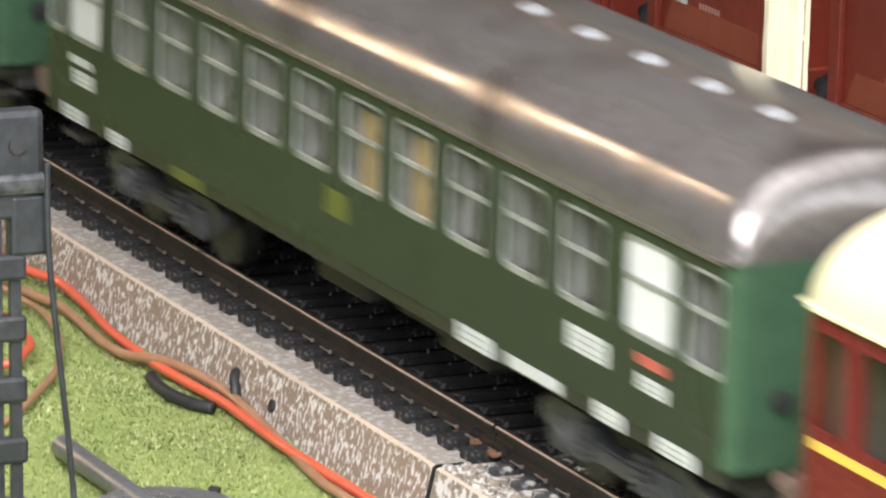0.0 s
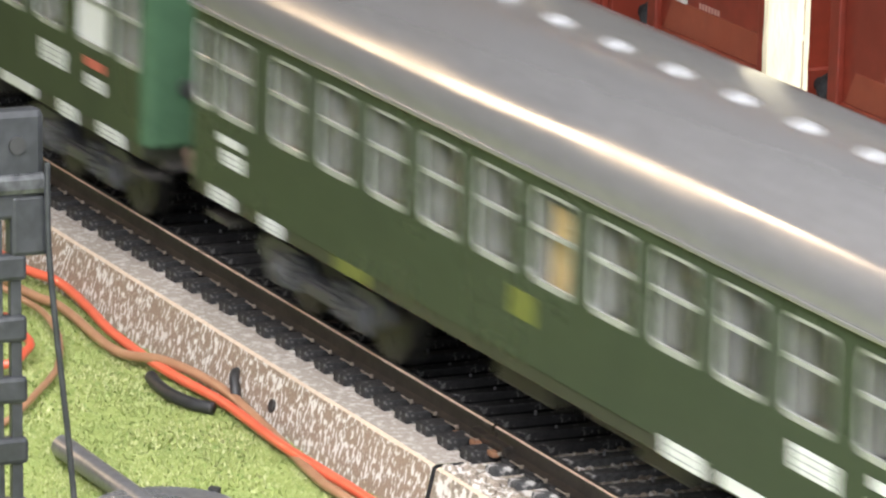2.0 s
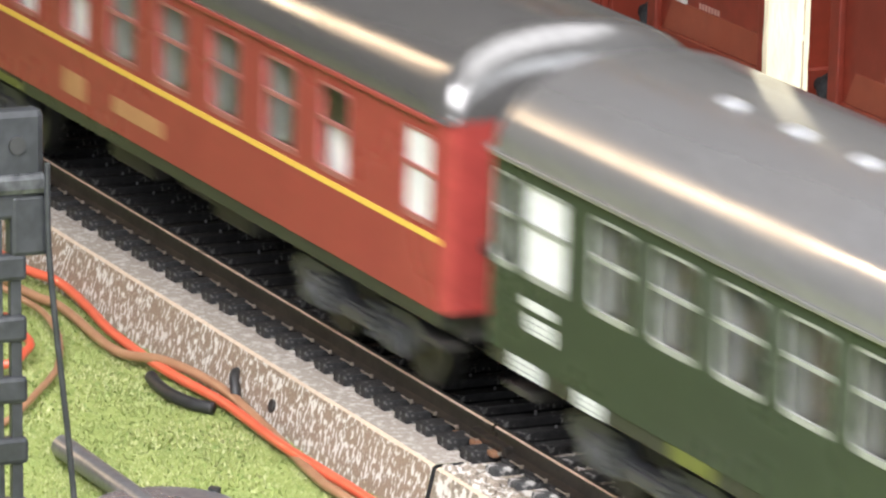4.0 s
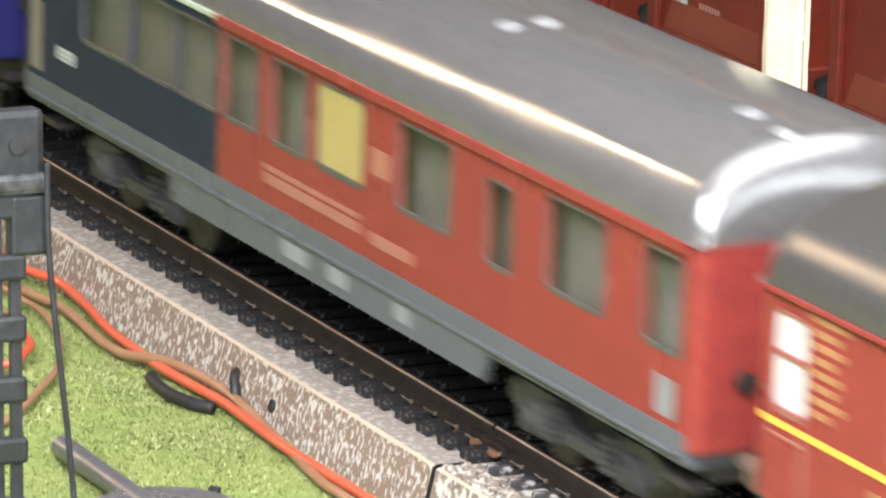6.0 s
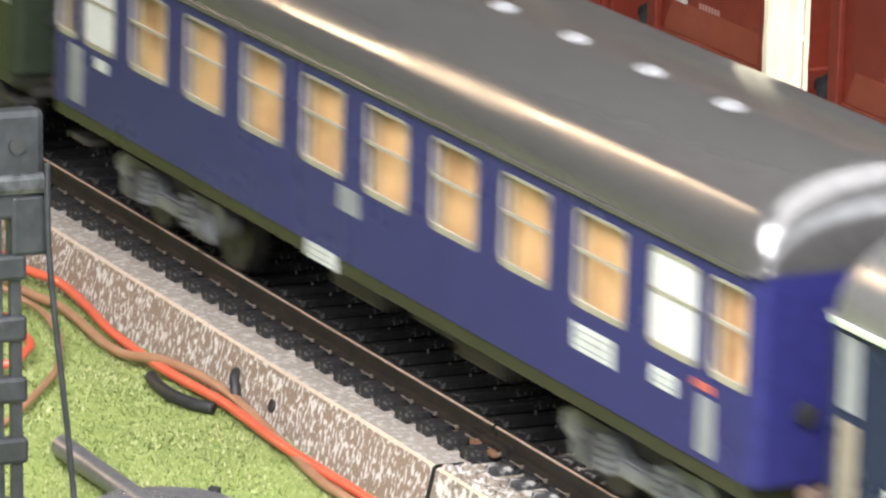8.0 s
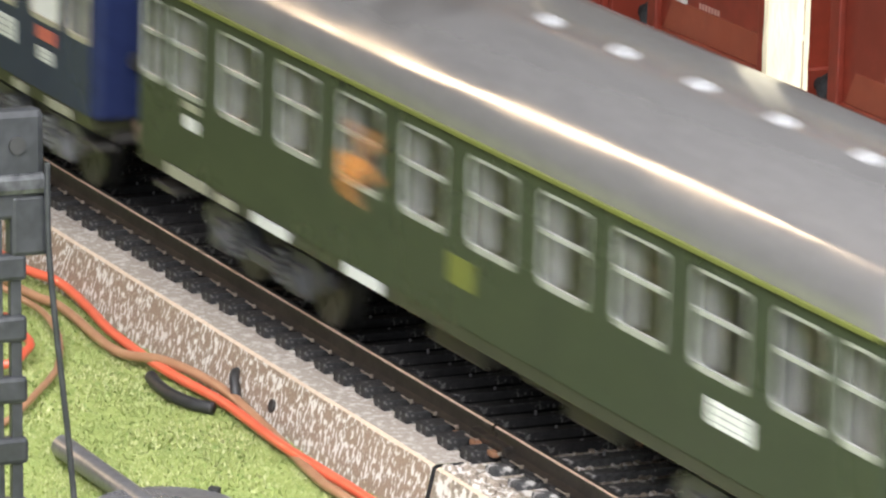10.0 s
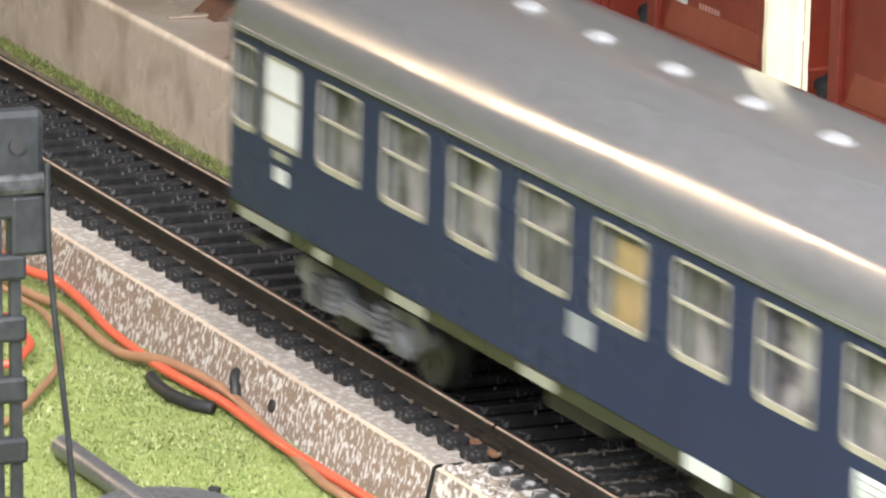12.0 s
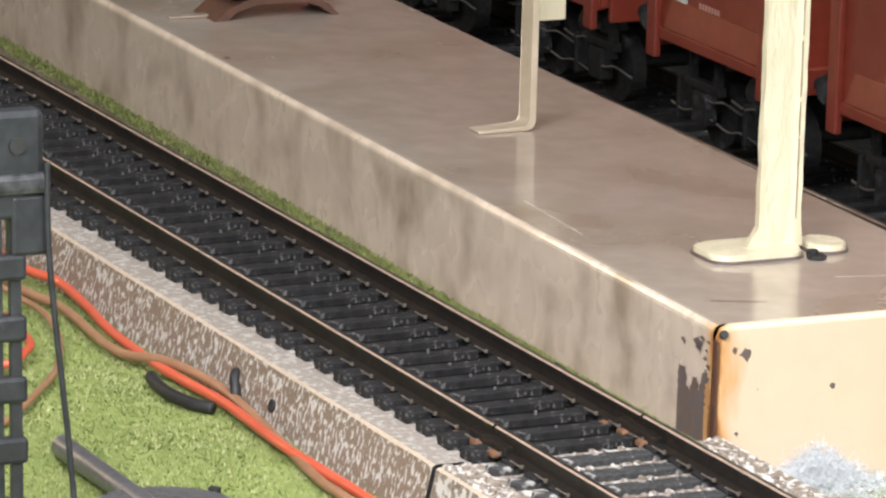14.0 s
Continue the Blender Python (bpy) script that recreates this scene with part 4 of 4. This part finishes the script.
        w = part("wheelset", bm, "tyre", b)
        w.matrix_basis = at(a, 0, 5.5)
        wheels.append((w, a))
    return wheels


TRAIN = []


def coach(label, front, paint_name, roof, windows, end_paint=None, sill="skirt_dark", frame_mat="window_frame", curtain="curtain", inside="dim_inside",
          rise=9.6, bogie_mat="bogie", eave_line=None, vents=(), vent_y=-1.6, zones=None, w0=22.0, w1=32.0, bars=True, skirt_drop=3.2, curtain_depth=2.3, depth=9.0, plates=(), rounded_end=4.2, group="coaches of the train", category="railway coach", name="railway_coach", length=LENGTH):
    """One coach; u runs from its middle, positive to the front. windows: (from, to, kind) measured from the front."""
    c = empty(name, at(front - length / 2, 0, 0), label, category, group)
    h, r = length / 2, 1.7
    wins = [(h + a, h + b, k, z) for a, b, k, *z in windows]
    holes = []
    for a, b, k, z in wins:
        za, zb = z[0] if z else (w0, w1)
        holes.append((a, b, za, zb))
    zones = zones or [(-1e3, 1e3, paint_name)]
    for s in (-1, 1):
        y = s * HALF_W
        for za, zb, mat in zones:
            lo, hi = max(-h + r, h + za if za > -900 else -1e9), min(h - r, h + zb if zb < 900 else 1e9)
            bm = bmesh.new()
            side_wall(bm, lo, hi, FLOOR, EAVE, [q for q in holes if q[0] >= lo - 0.01 and q[1] <= hi + 0.01], y, y - s * 0.9)
            part("side_wall", bm, mat, c)
    for s in (-1, 1):
        bm = bmesh.new()
        arc = []
        for k in range(7):
            t = radians(90 * k / 6)
            arc.append((s * (h - r + r * math.sin(t)), -(HALF_W - r + r * math.cos(t))))
        out = arc + [(u, -y) for u, y in reversed(arc)]
        inn = [(u - s * 0.9, y * 0.945) for u, y in out]
        lo = [[bm.verts.new((u, y, z)) for u, y in o] for o in (out, inn) for z in (FLOOR, EAVE)]
        for k in range(len(out) - 1):
            bm.faces.new((lo[0][k], lo[0][k + 1], lo[1][k + 1], lo[1][k]))
            bm.faces.new((lo[2][k], lo[2][k + 1], lo[3][k + 1], lo[3][k]))
            bm.faces.new((lo[0][k], lo[0][k + 1], lo[2][k + 1], lo[2][k]))
            bm.faces.new((lo[1][k], lo[1][k + 1], lo[3][k + 1], lo[3][k]))
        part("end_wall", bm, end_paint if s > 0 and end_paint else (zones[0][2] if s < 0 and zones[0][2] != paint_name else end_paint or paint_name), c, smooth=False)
        bm = box(bmesh.new(), s * h - 0.3, s * h + 2.4, -5.2, 5.2, 14.5, 31.5, 0.8) if s > 0 else box(bmesh.new(), -h - 2.4, -h + 0.3, -5.2, 5.2, 14.5, 31.5, 0.8)
        part("gangway", bm, "rubber", c, "black rubber gangway bellows")
        for y in (-10.4, 10.4):
            part("tail_lamp", cyl(bmesh.new(), 1.15, 0.8, Matrix.Translation((s * (h + 0.1), y, 20.0)) @ Euler((0, radians(90), 0)).to_matrix().to_4x4(), 14), "black", c)
            bm = cyl(bmesh.new(), 0.9, 4.5, Matrix.Translation((s * (h + 1.6), y * 0.92, 11.6)) @ Euler((0, radians(90), 0)).to_matrix().to_4x4(), 12)
            cyl(bm, 2.3, 0.7, Matrix.Translation((s * (h + 4.0), y * 0.92, 11.6)) @ Euler((0, radians(90), 0)).to_matrix().to_4x4(), 18)
            part("buffer", bm, "buffer_brown", c)
        part("coupler", box(bmesh.new(), min(s * (h - 6), s * (h + 6.6)), max(s * (h - 6), s * (h + 6.6)), -1.6, 1.6, 5.6, 7.4, 0.4), "underframe", c)
        part("door_step", box(bmesh.new(), s * (h - 6) - 3, s * (h - 6) + 3, -14.5, -11.5, 8.2, 9.0, 0.15), "underframe", c)
    part("roof", roof_mesh(length, HALF_W, EAVE, rise, rounded_end), roof, c, smooth=True).data.set_sharp_from_angle(angle=radians(50))
    for s in (-1, 1):
        bm = box(bmesh.new(), -h + 2, h - 2, s * (HALF_W + 0.55) - 0.2, s * (HALF_W + 0.55) + 0.2, EAVE - 0.85, EAVE - 0.3, 0.1)
        if isinstance(eave_line, list):
            bm.free()
            for a, b, mat in eave_line:
                bm = box(bmesh.new(), h + a, h + b, s * (HALF_W + 0.55) - 0.2, s * (HALF_W + 0.55) + 0.2, EAVE - (1.5 if mat == "red" else 1.0), EAVE - 0.3, 0.1)
                part("gutter", bm, mat, c)
            continue
        part("gutter", bm, eave_line or roof, c)
    part("sole_bar", box(bmesh.new(), -h + 1.2, h - 1.2, -HALF_W + 0.25, HALF_W - 0.25, FLOOR - skirt_drop * 0.55, FLOOR - 0.02, 0.15), sill, c, "darker sill under the coach side")
    part("floor_pan", box(bmesh.new(), -h + 2, h - 2, -12.5, 12.5, FLOOR - 3.6, FLOOR - 1.9), "underframe", c)
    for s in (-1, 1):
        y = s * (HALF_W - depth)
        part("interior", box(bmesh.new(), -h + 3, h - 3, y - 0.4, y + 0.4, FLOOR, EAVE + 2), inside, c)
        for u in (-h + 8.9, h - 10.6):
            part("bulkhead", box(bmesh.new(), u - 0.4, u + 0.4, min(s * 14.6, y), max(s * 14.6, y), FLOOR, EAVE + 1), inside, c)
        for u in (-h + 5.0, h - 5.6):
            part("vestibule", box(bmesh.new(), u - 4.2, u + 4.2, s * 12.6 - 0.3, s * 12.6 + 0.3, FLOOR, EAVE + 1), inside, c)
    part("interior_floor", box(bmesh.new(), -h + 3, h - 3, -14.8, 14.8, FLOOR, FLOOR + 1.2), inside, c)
    for a, b, wd in ((-22, -8, 9), (-4, 8, 7), (12, 24, 9)):
        part("equipment_box", box(bmesh.new(), a, b, -wd, wd, 5.2, 9.6, 0.5), "underframe", c)
    # windows, one by one
    for s in (-1, 1):
        for i, ((a, b, k, z), hole) in enumerate(zip(wins, holes)):
            za, zb = hole[2], hole[3]
            y = s * HALF_W
            fr = 0.25
            bm = bmesh.new()
            ring(bm, rounded(a - 0.05, b + 0.05, za - 0.1, zb + 0.1, 1.1), rounded(a + 0.12, b - 0.12, za + (0.6 if k != "plain" else 0.4), zb - fr, 0.9), y + s * 0.08, y - s * 0.3)
            if bars and k != "plain":
                mid, bar = za + (zb - za) * 0.58, 0.16 if frame_mat == "window_cream" else 0.25
                box(bm, a + fr * 0.8, b - fr * 0.8, min(y + s * 0.1, y - s * 0.3), max(y + s * 0.1, y - s * 0.3), mid - bar, mid + bar)
            w = part("window", bm, frame_mat, c)
            gm = {"frosted": "frosted", "yellow": "yellow_pane"}.get(k, "pane")
            y2 = y - s * 0.2
            g = part("pane", box(bmesh.new(), a + fr * 0.7, b - fr * 0.7, min(y2, y2 - s * 0.12), max(y2, y2 - s * 0.12), za + fr * 0.7, zb - fr * 0.7), gm, w)
            if gm == "pane":
                g.visible_shadow = False
            if s < 0 and gm == "pane":
                y3 = y + 1.15
                if k == "half":
                    part("curtain", box(bmesh.new(), a + 0.5, b - 0.5, y3, y3 + 0.3, za, za + (zb - za) * 0.52), "frosted", w, "white curtain over the lower half")
                elif k != "plain":
                    part("curtain", box(bmesh.new(), a - 0.3, a + 0.35, y3, y3 + curtain_depth, za - 0.5, zb + 0.5, 0.1), curtain, w)
                if k == "ochre":
                    part("blind", box(bmesh.new(), a + 2.3, b - 1.8, y3 + 0.1, y3 + 0.5, za - 0.5, za + (zb - za) * 0.85), "ochre", w, "ochre yellow figure of a seat behind the pane")
    for a, b, za, zb, mat, nm in plates:
        y = -HALF_W
        p = part(nm, box(bmesh.new(), h + a, h + b, y - 0.09, y + 0.2, za, zb), mat, c)
        if mat == "white_plate" and zb - za > 1.5 and b - a > 5:
            rows = 3 if zb - za > 2.5 else 2
            for k in range(rows):
                z = za + (zb - za) * (k + 0.72) / (rows + 0.5)
                part("lettering_bar", box(bmesh.new(), h + a + 0.6 + 0.5 * (k % 2), h + b - 0.7 - 0.9 * (k % 2), y - 0.13, y, z - 0.07, z + 0.07), "grey_plate", p)
    vm = None
    for u in vents:
        p = at(h + u, vent_y, EAVE + rise - 0.35 - 0.016 * vent_y ** 2)
        if vm is None:
            bm = bmesh.new()
            bmesh.ops.create_uvsphere(bm, u_segments=16, v_segments=8, radius=1, matrix=Matrix.Diagonal((2.7, 1.5, 0.95, 1)))
            cyl(bm, 1.0, 0.8, Matrix.Translation((0, 0, -0.2)), 12)
            vm = part("roof_vent", bm, "vent", c, "pale oval roof ventilator", smooth=True, place=p)
        else:
            share("roof_vent", vm, c, p)
    wheels = []
    for u in (-h + 31, h - 31):
        wheels += bogie(c, u, bogie_mat)
    TRAIN.append((c, front - length / 2, wheels))
    return c


def layout_ten(front_kind, rear_kind, ochre):
    """Ten compartments between two lavatories and two doors."""
    w = [(-183.5, -178.6, "clear"), (-176.2, -166.4, rear_kind)]
    for k in range(10):
        a = -161.6 + 13.72 * k
        w.append((a + 0.8, a + 10.2, "ochre" if k in ochre else "clear"))
    return w + [(-22.6, -12.4, front_kind), (-9.6, -1.9, "clear")]


def layout_eight(front_kind, rear_kind, ochre=(), pitch=17.15):
    rear = 7 * (17.15 - pitch)
    w = [(-183.4 + 1.2 * rear, -177.0 + 1.2 * rear, "clear"), (-174.4 + 1.1 * rear, -164.6 + 1.1 * rear, rear_kind)]
    for k in range(8):
        a = -40.35 - pitch * (7 - k)
        w.append((a + 1.1, a + 12.3, "ochre" if k in ochre else "clear"))
    return w + [(-22.4, -12.4, front_kind), (-9.5, -1.9, "clear")]


GREEN_PLATES = [
    (-35.2, -26.4, 17.2, 19.8, "white_plate", "class_plate"), (-19.6, -13.4, 19.4, 20.5, "red_plate", "route_plate"), (-19.4, -13.2, 16.8, 18.4, "white_plate", "number_plate"),
    (-61.4, -53.0, 11.4, 13.4, "white_plate", "sill_plate"), (-49.2, -37.0, 11.7, 13.0, "white_plate", "sill_plate"), (-28.5, -22.8, 11.4, 13.2, "white_plate", "sill_plate"), (-15.0, -7.0, 11.5, 13.2, "white_plate", "sill_plate"),
    (-176.0, -169.0, 18.9, 19.9, "white_plate", "route_plate"), (-175.0, -168.6, 16.4, 18.2, "white_plate", "number_plate"), (-178.5, -171.5, 11.5, 13.2, "white_plate", "sill_plate"), (-163.0, -157.5, 11.4, 13.0, "white_plate", "sill_plate"),
    (-97.0, -91.0, 17.4, 20.4, "yellow_green", "emblem"), (-142, -133, 11.6, 13.0, "yellow_green", "stencil"),
]
TEN_VENTS = [-19.4 - 13.9 * k for k in range(11)]
EIGHT_VENTS = [-30.0 - 17.55 * k for k in range(8)]
FRONTS = {"A": 79.0 + 185.5, "B": 65.2, "C": -136.8, "D": -336.2, "E": -531.8, "F": -729.8, "G": -928.8, "H": -1130.0, "I": -1329.0}

coach("dark crimson railcar with a cream roof and yellow stripe", FRONTS["A"], "crimson", "roof_cream", [(a, z, "plain") for a, z, k in layout_eight("clear", "clear")], frame_mat="crimson", plates=[(-183, -3, 20.2, 21.2, "gold", "stripe")], category="railcar", name="railcar")
coach("olive green express coach with a stained brown roof", FRONTS["B"], "green", "roof_brown", layout_ten("frosted", "frosted", (5, 6)), end_paint="green_end", plates=GREEN_PLATES, vents=TEN_VENTS)
coach("olive green express coach with a clean grey roof", FRONTS["C"], "green", "roof_grey", layout_ten("clear", "clear", (5,)), end_paint="green_end", plates=[(*p[:4], "white_plate", p[5]) if p[4] == "red_plate" else p for p in GREEN_PLATES], vents=TEN_VENTS)
coach("olive green express coach with frosted lavatory windows, grey roof", FRONTS["D"], "green", "roof_grey", layout_ten("frosted", "frosted", (5,)), end_paint="green_end", plates=GREEN_PLATES, vents=[2.9 + u for u in TEN_VENTS], vent_y=-3.2)
DINER = [(-182.0, -175.6, "frosted")] + [(a, a + 8.4, "half") for a in (-159.0, -144.6, -131.0, -113.2)] + [(a, a + 9.4, "clear") for a in (-98.4, -82.2, -66.0, -49.8)] + [(-33.8, -25.6, "half"), (-10.5, -3.6, "frosted")]
DINER_PLATES = [(-184, -1.5, 20.6, 21.3, "gold", "stripe")] + [(-174.6, -174.6 + q, 32.4 - 1.3 * k, 33.1 - 1.3 * k, "gold_faint", "lettering_bar") for k, q in enumerate((6.6, 5.2, 6.0, 4.4, 5.6, 4.8, 6.2, 3.8))] + [
    (-162.4, -146.0, 17.5, 19.1, "gold_faint", "lettering_bar"), (-173.4, -167.4, 14.2, 14.9, "gold_faint", "lettering_bar"), (-113, -105.5, 14.6, 17.6, "gold_faint", "emblem"), (-96, -80, 15.4, 17.4, "gold_faint", "lettering_bar"), (-175.4, -165.5, 11.6, 13.1, "white_plate", "sill_plate"), (-164.5, -160, 11.6, 12.8, "yellow_green", "sill_plate"), (-159, -154, 11.6, 12.8, "white_plate", "sill_plate"), (-152, -128, 11.6, 12.5, "yellow_green", "sill_plate"),
    (-182.6, -175.2, 19.6, 19.9, "door_pale", "door_edge"), (-176.0, -175.5, 13.6, 20.4, "door_pale", "door_edge")]
coach("red dining car with gold stripe and half-height white curtains", FRONTS["E"], "red", "roof_dark", DINER, plates=DINER_PLATES, vents=[-28.9 - 13.9 * k for k in range(10)], vent_y=-5.0, eave_line="red", frame_mat="window_red")
BUFFET = [(-164.9, -149.6, "plain"), (-148.9, -134.8, "plain"), (-134.1, -121.6, "plain"), (-119.7, -109.0, "plain"), (-105.4, -95.0, "plain"), (-92.4, -79.6, "yellow"), (-70.4, -56.5, "plain"), (-48.0, -41.5, "plain", (21.2, 30.6)), (-33.5, -20.0, "plain"), (-11.4, -3.0, "plain")]
buffet = coach("half red, half night-blue buffet coach with grey skirt", FRONTS["F"], "red", "roof_smudged", BUFFET, sill="grey", zones=[(-1e3, -121.0, "night_blue"), (-121.0, 1e3, "red")], bars=False, frame_mat="frame_dark", inside="pale_inside", depth=3.4, curtain_depth=0.6, eave_line=[(-183.5, -121.0, "pale_green"), (-121.0, -2.0, "red")],
               plates=[(-173.1, -167.5, 18.3, 19.9, "white_plate", "number_plate"), (-77.5, -72.5, 24.5, 27.5, "letter_pale", "class_plate"), (-107, -80, 18.6, 19.2, "letter_pale", "lettering_bar"), (-107, -80, 17.0, 18.2, "letter_pale", "lettering_bar"), (-77, -66, 16.6, 18.0, "letter_pale", "lettering_bar"), (-8, -4, 15.5, 19.5, "grey_plate", "door_panel"), (-182.6, -178.8, 15.6, 24.5, "door_brown", "door_panel"), (-182.6, -178.8, 25.5, 32.6, "grey_plate", "door_window")], vents=())
for s in (-1, 1):
    bm = bmesh.new()
    hh = LENGTH / 2
    prism(bm, [(hh - 184, 14.7), (hh - 1.5, 14.7), (hh - 1.5, 12.4), (hh - 45.6, 12.4), (hh - 47.6, 8.6), (hh - 134, 8.6), (hh - 136, 12.4), (hh - 184, 12.4)], s * 16.12, s * 15.4, lambda q, a, z: (a, q, z))
    part("skirt", bm, "grey", buffet, "light grey skirt cut away over the bogies")
    part("skirt_ledge", box(bmesh.new(), hh - 183.5, hh - 2, min(s * 16.1, s * 16.45), max(s * 16.1, s * 16.45), 12.2, 12.7, 0.12), "grey", buffet)
    for a, b in ((-101, -94), (-88, -83), (-70, -66)):
        part("skirt_plate", box(bmesh.new(), hh + a, hh + b, min(s * 16.05, s * 16.2), max(s * 16.05, s * 16.2), 9.8, 11.6), "grey_pale", buffet)
for u, y, rr in ((-62.6, -6.7, 2.4), (-60.8, -3.2, 2.4), (-13.4, -3.6, 2.2), (-4.5, -4.5, 2.0)):
    bm = bmesh.new()
    bmesh.ops.create_uvsphere(bm, u_segments=18, v_segments=8, radius=1, matrix=Matrix.Translation((hh + u, y, 43.75 - 0.016 * y * y)) @ Matrix.Diagonal((rr, rr * 0.6, 0.8, 1)))
    part("roof_vent", bm, "vent", buffet, smooth=True)
VIOLET_PLATES = [(-39.0, -30.0, 17.4, 20.2, "white_plate", "class_plate"), (-21.4, -16.2, 18.1, 20.0, "white_plate", "number_plate"), (-12.5, -8.5, 20.2, 21.0, "red_plate", "route_plate"), (-11.5, -8.0, 13.8, 19.6, "grey_plate", "door_panel"), (-98.4, -92.9, 18.6, 21.4, "grey_plate", "emblem"), (-172.8, -168.6, 19.6, 21.0, "white_plate", "number_plate"), (-181.5, -177.0, 14.0, 21.2, "grey_plate", "door_panel"), (-107, -99, 11.2, 13.1, "white_plate", "sill_plate")]
coach("violet-blue coach with tan interior and dark grey roof", FRONTS["G"], "violet", "roof_dark", layout_eight("frosted", "frosted", pitch=17.42), length=188.0, sill="olive_sill", plates=VIOLET_PLATES, vents=EIGHT_VENTS, vent_y=-3.8, frame_mat="window_cream", curtain="curtain_tan", inside="warm_inside", depth=2.6, curtain_depth=0.3, bogie_mat="bogie_grey")
H_PLATES = [(-170.2, -165.2, 20.6, 21.5, "plate_dim", "route_plate"), (-169.8, -165.6, 18.3, 19.8, "white_plate", "number_plate"), (-175.2, -163.0, 11.5, 12.8, "plate_dim", "sill_plate"), (-159.6, -154.4, 11.5, 12.5, "plate_dim", "sill_plate"), (-148.6, -138.6, 11.5, 12.7, "white_plate", "sill_plate"), (-122.4, -112.6, 11.6, 12.8, "white_plate", "sill_plate"), (-95.4, -88.8, 17.2, 20.4, "yellow_green", "emblem"), (-35.2, -26.4, 17.2, 19.8, "white_plate", "class_plate")]
streaked = coach("dull green coach with a painted orange reflection and yellow-green gutter", FRONTS["H"], "green_dull", "roof_smudged", layout_eight("clear", "clear"), plates=H_PLATES, vents=EIGHT_VENTS, vent_y=-2.4, eave_line="yellow_green")


def reflection_paint():
    """Orange reflection put into the colour: it covers in streaks and thins out to nothing at its rim."""
    m, nd, lk, p = nodes_of("orange_smear")
    nt = m.node_tree
    co = nd.new("ShaderNodeTexCoord").outputs["Object"]
    lk.new(mixed(nt, ramp(nt, speck(nt, co, 160, 3, (0.5, 1, 1.6)), 0.45, 0.6), (0.30, 0.17, 0.10), (0.62, 0.26, 0.07)), p.inputs["Base Color"])
    p.inputs["Roughness"].default_value = 0.45
    fit = nd.new("ShaderNodeVectorMath")
    fit.operation = "MULTIPLY"
    fit.inputs[1].default_value = (1 / 0.0088, 0, 1 / 0.0082)
    lk.new(co, fit.inputs[0])
    size = nd.new("ShaderNodeVectorMath")
    size.operation = "LENGTH"
    lk.new(fit.outputs[0], size.inputs[0])
    streak = nd.new("ShaderNodeMath")
    streak.operation = "MULTIPLY_ADD"
    streak.inputs[1].default_value = -3.0
    lk.new(speck(nt, co, 210, 3, (0.35, 1, 1.5)), streak.inputs[0])
    lk.new(size.outputs["Value"], streak.inputs[2])
    cover = nd.new("ShaderNodeMapRange")
    for k, v in zip(range(1, 5), (-1.75, -0.85, 0.7, 0.0)):
        cover.inputs[k].default_value = v
    lk.new(streak.outputs[0], cover.inputs[0])
    lk.new(cover.outputs[0], p.inputs["Alpha"])
    return m


M["orange_smear"] = reflection_paint()
# panel carrying the orange reflection as colour over side and window
part("painted_reflection", box(bmesh.new(), -9.0, 9.0, -0.03, 0.0, -8.4, 8.4), "orange_smear", streaked, "streaky orange reflection painted over side and window", place=at(hh - 118.0, -16.22, 25.8))
I_PLATES = [(-36.6, -27.6, 17.5, 20.4, "white_plate", "class_plate"), (-20.0, -13.6, 19.6, 21.2, "red_plate", "route_plate"), (-19.6, -14.4, 16.9, 18.6, "white_plate", "number_plate"), (-97.0, -91.4, 18.2, 21.0, "grey_plate", "emblem"), (-173.8, -169.4, 20.4, 21.3, "plate_dim", "route_plate"), (-173.2, -169.6, 17.8, 19.5, "white_plate", "number_plate"), (-70.6, -62.2, 11.4, 12.9, "white_plate", "sill_plate")]
I_PLATES += [(a, b, 11.5, 12.6, "plate_dim", "sill_plate") for a, b in ((-183, -170), (-161.5, -158), (-141, -132), (-108, -100), (-55.4, -43.4), (-28.3, -24.3), (-16.2, -8.4))]
coach("blue coach with cream window frames and grey roof", FRONTS["I"], "blue", "roof_grey", layout_eight("frosted", "frosted", (4,), 17.42), length=188.0, sill="olive_sill", plates=I_PLATES, vents=[-34.4 - 17.3 * k for k in range(8)], vent_y=-1.4, frame_mat="window_cream", inside="mixed_inside", depth=3.4, curtain_depth=0.9, bogie_mat="bogie_grey")


# ---- what moves ----
RUN = [(0.0, 0.0), (0.5, 62.0), (1.0, 123.0), (1.5, 185.0), (2.0, 250.0), (2.5, 318.0), (3.0, 387.6), (3.2, 417.0), (3.7, 489.5), (4.2, 559.0), (4.7, 625.5), (5.3, 702.0), (5.5, 728.0), (6.0, 787.5), (6.5, 845.0), (7.0, 898.0),
       (7.5, 948.5), (8.0, 999.0), (8.2, 1020.4), (8.7, 1075.0), (9.2, 1131.0), (9.7, 1190.0), (10.3, 1263.0), (10.5, 1287.8), (11.0, 1349.3), (11.5, 1405.0), (12.0, 1456.0), (12.5, 1499.0), (13.0, 1538.5), (13.5, 1580.8), (14.0, 1625.0)]


def motions():
    ts, ds = [r[0] for r in RUN], [r[1] for r in RUN]
    steps = [i * 0.05 for i in range(281)]
    for c, x, wheels in TRAIN:
        walk(c, [(t, at(x + d, 0, 0)) for t, d in RUN])
        for w, a in wheels:
            walk(w, [(t, at(a, 0, 5.5, 0, math.degrees(float(np.interp(t, ts, ds)) / 5.5) % 360.0, 0)) for t in steps])


motions()
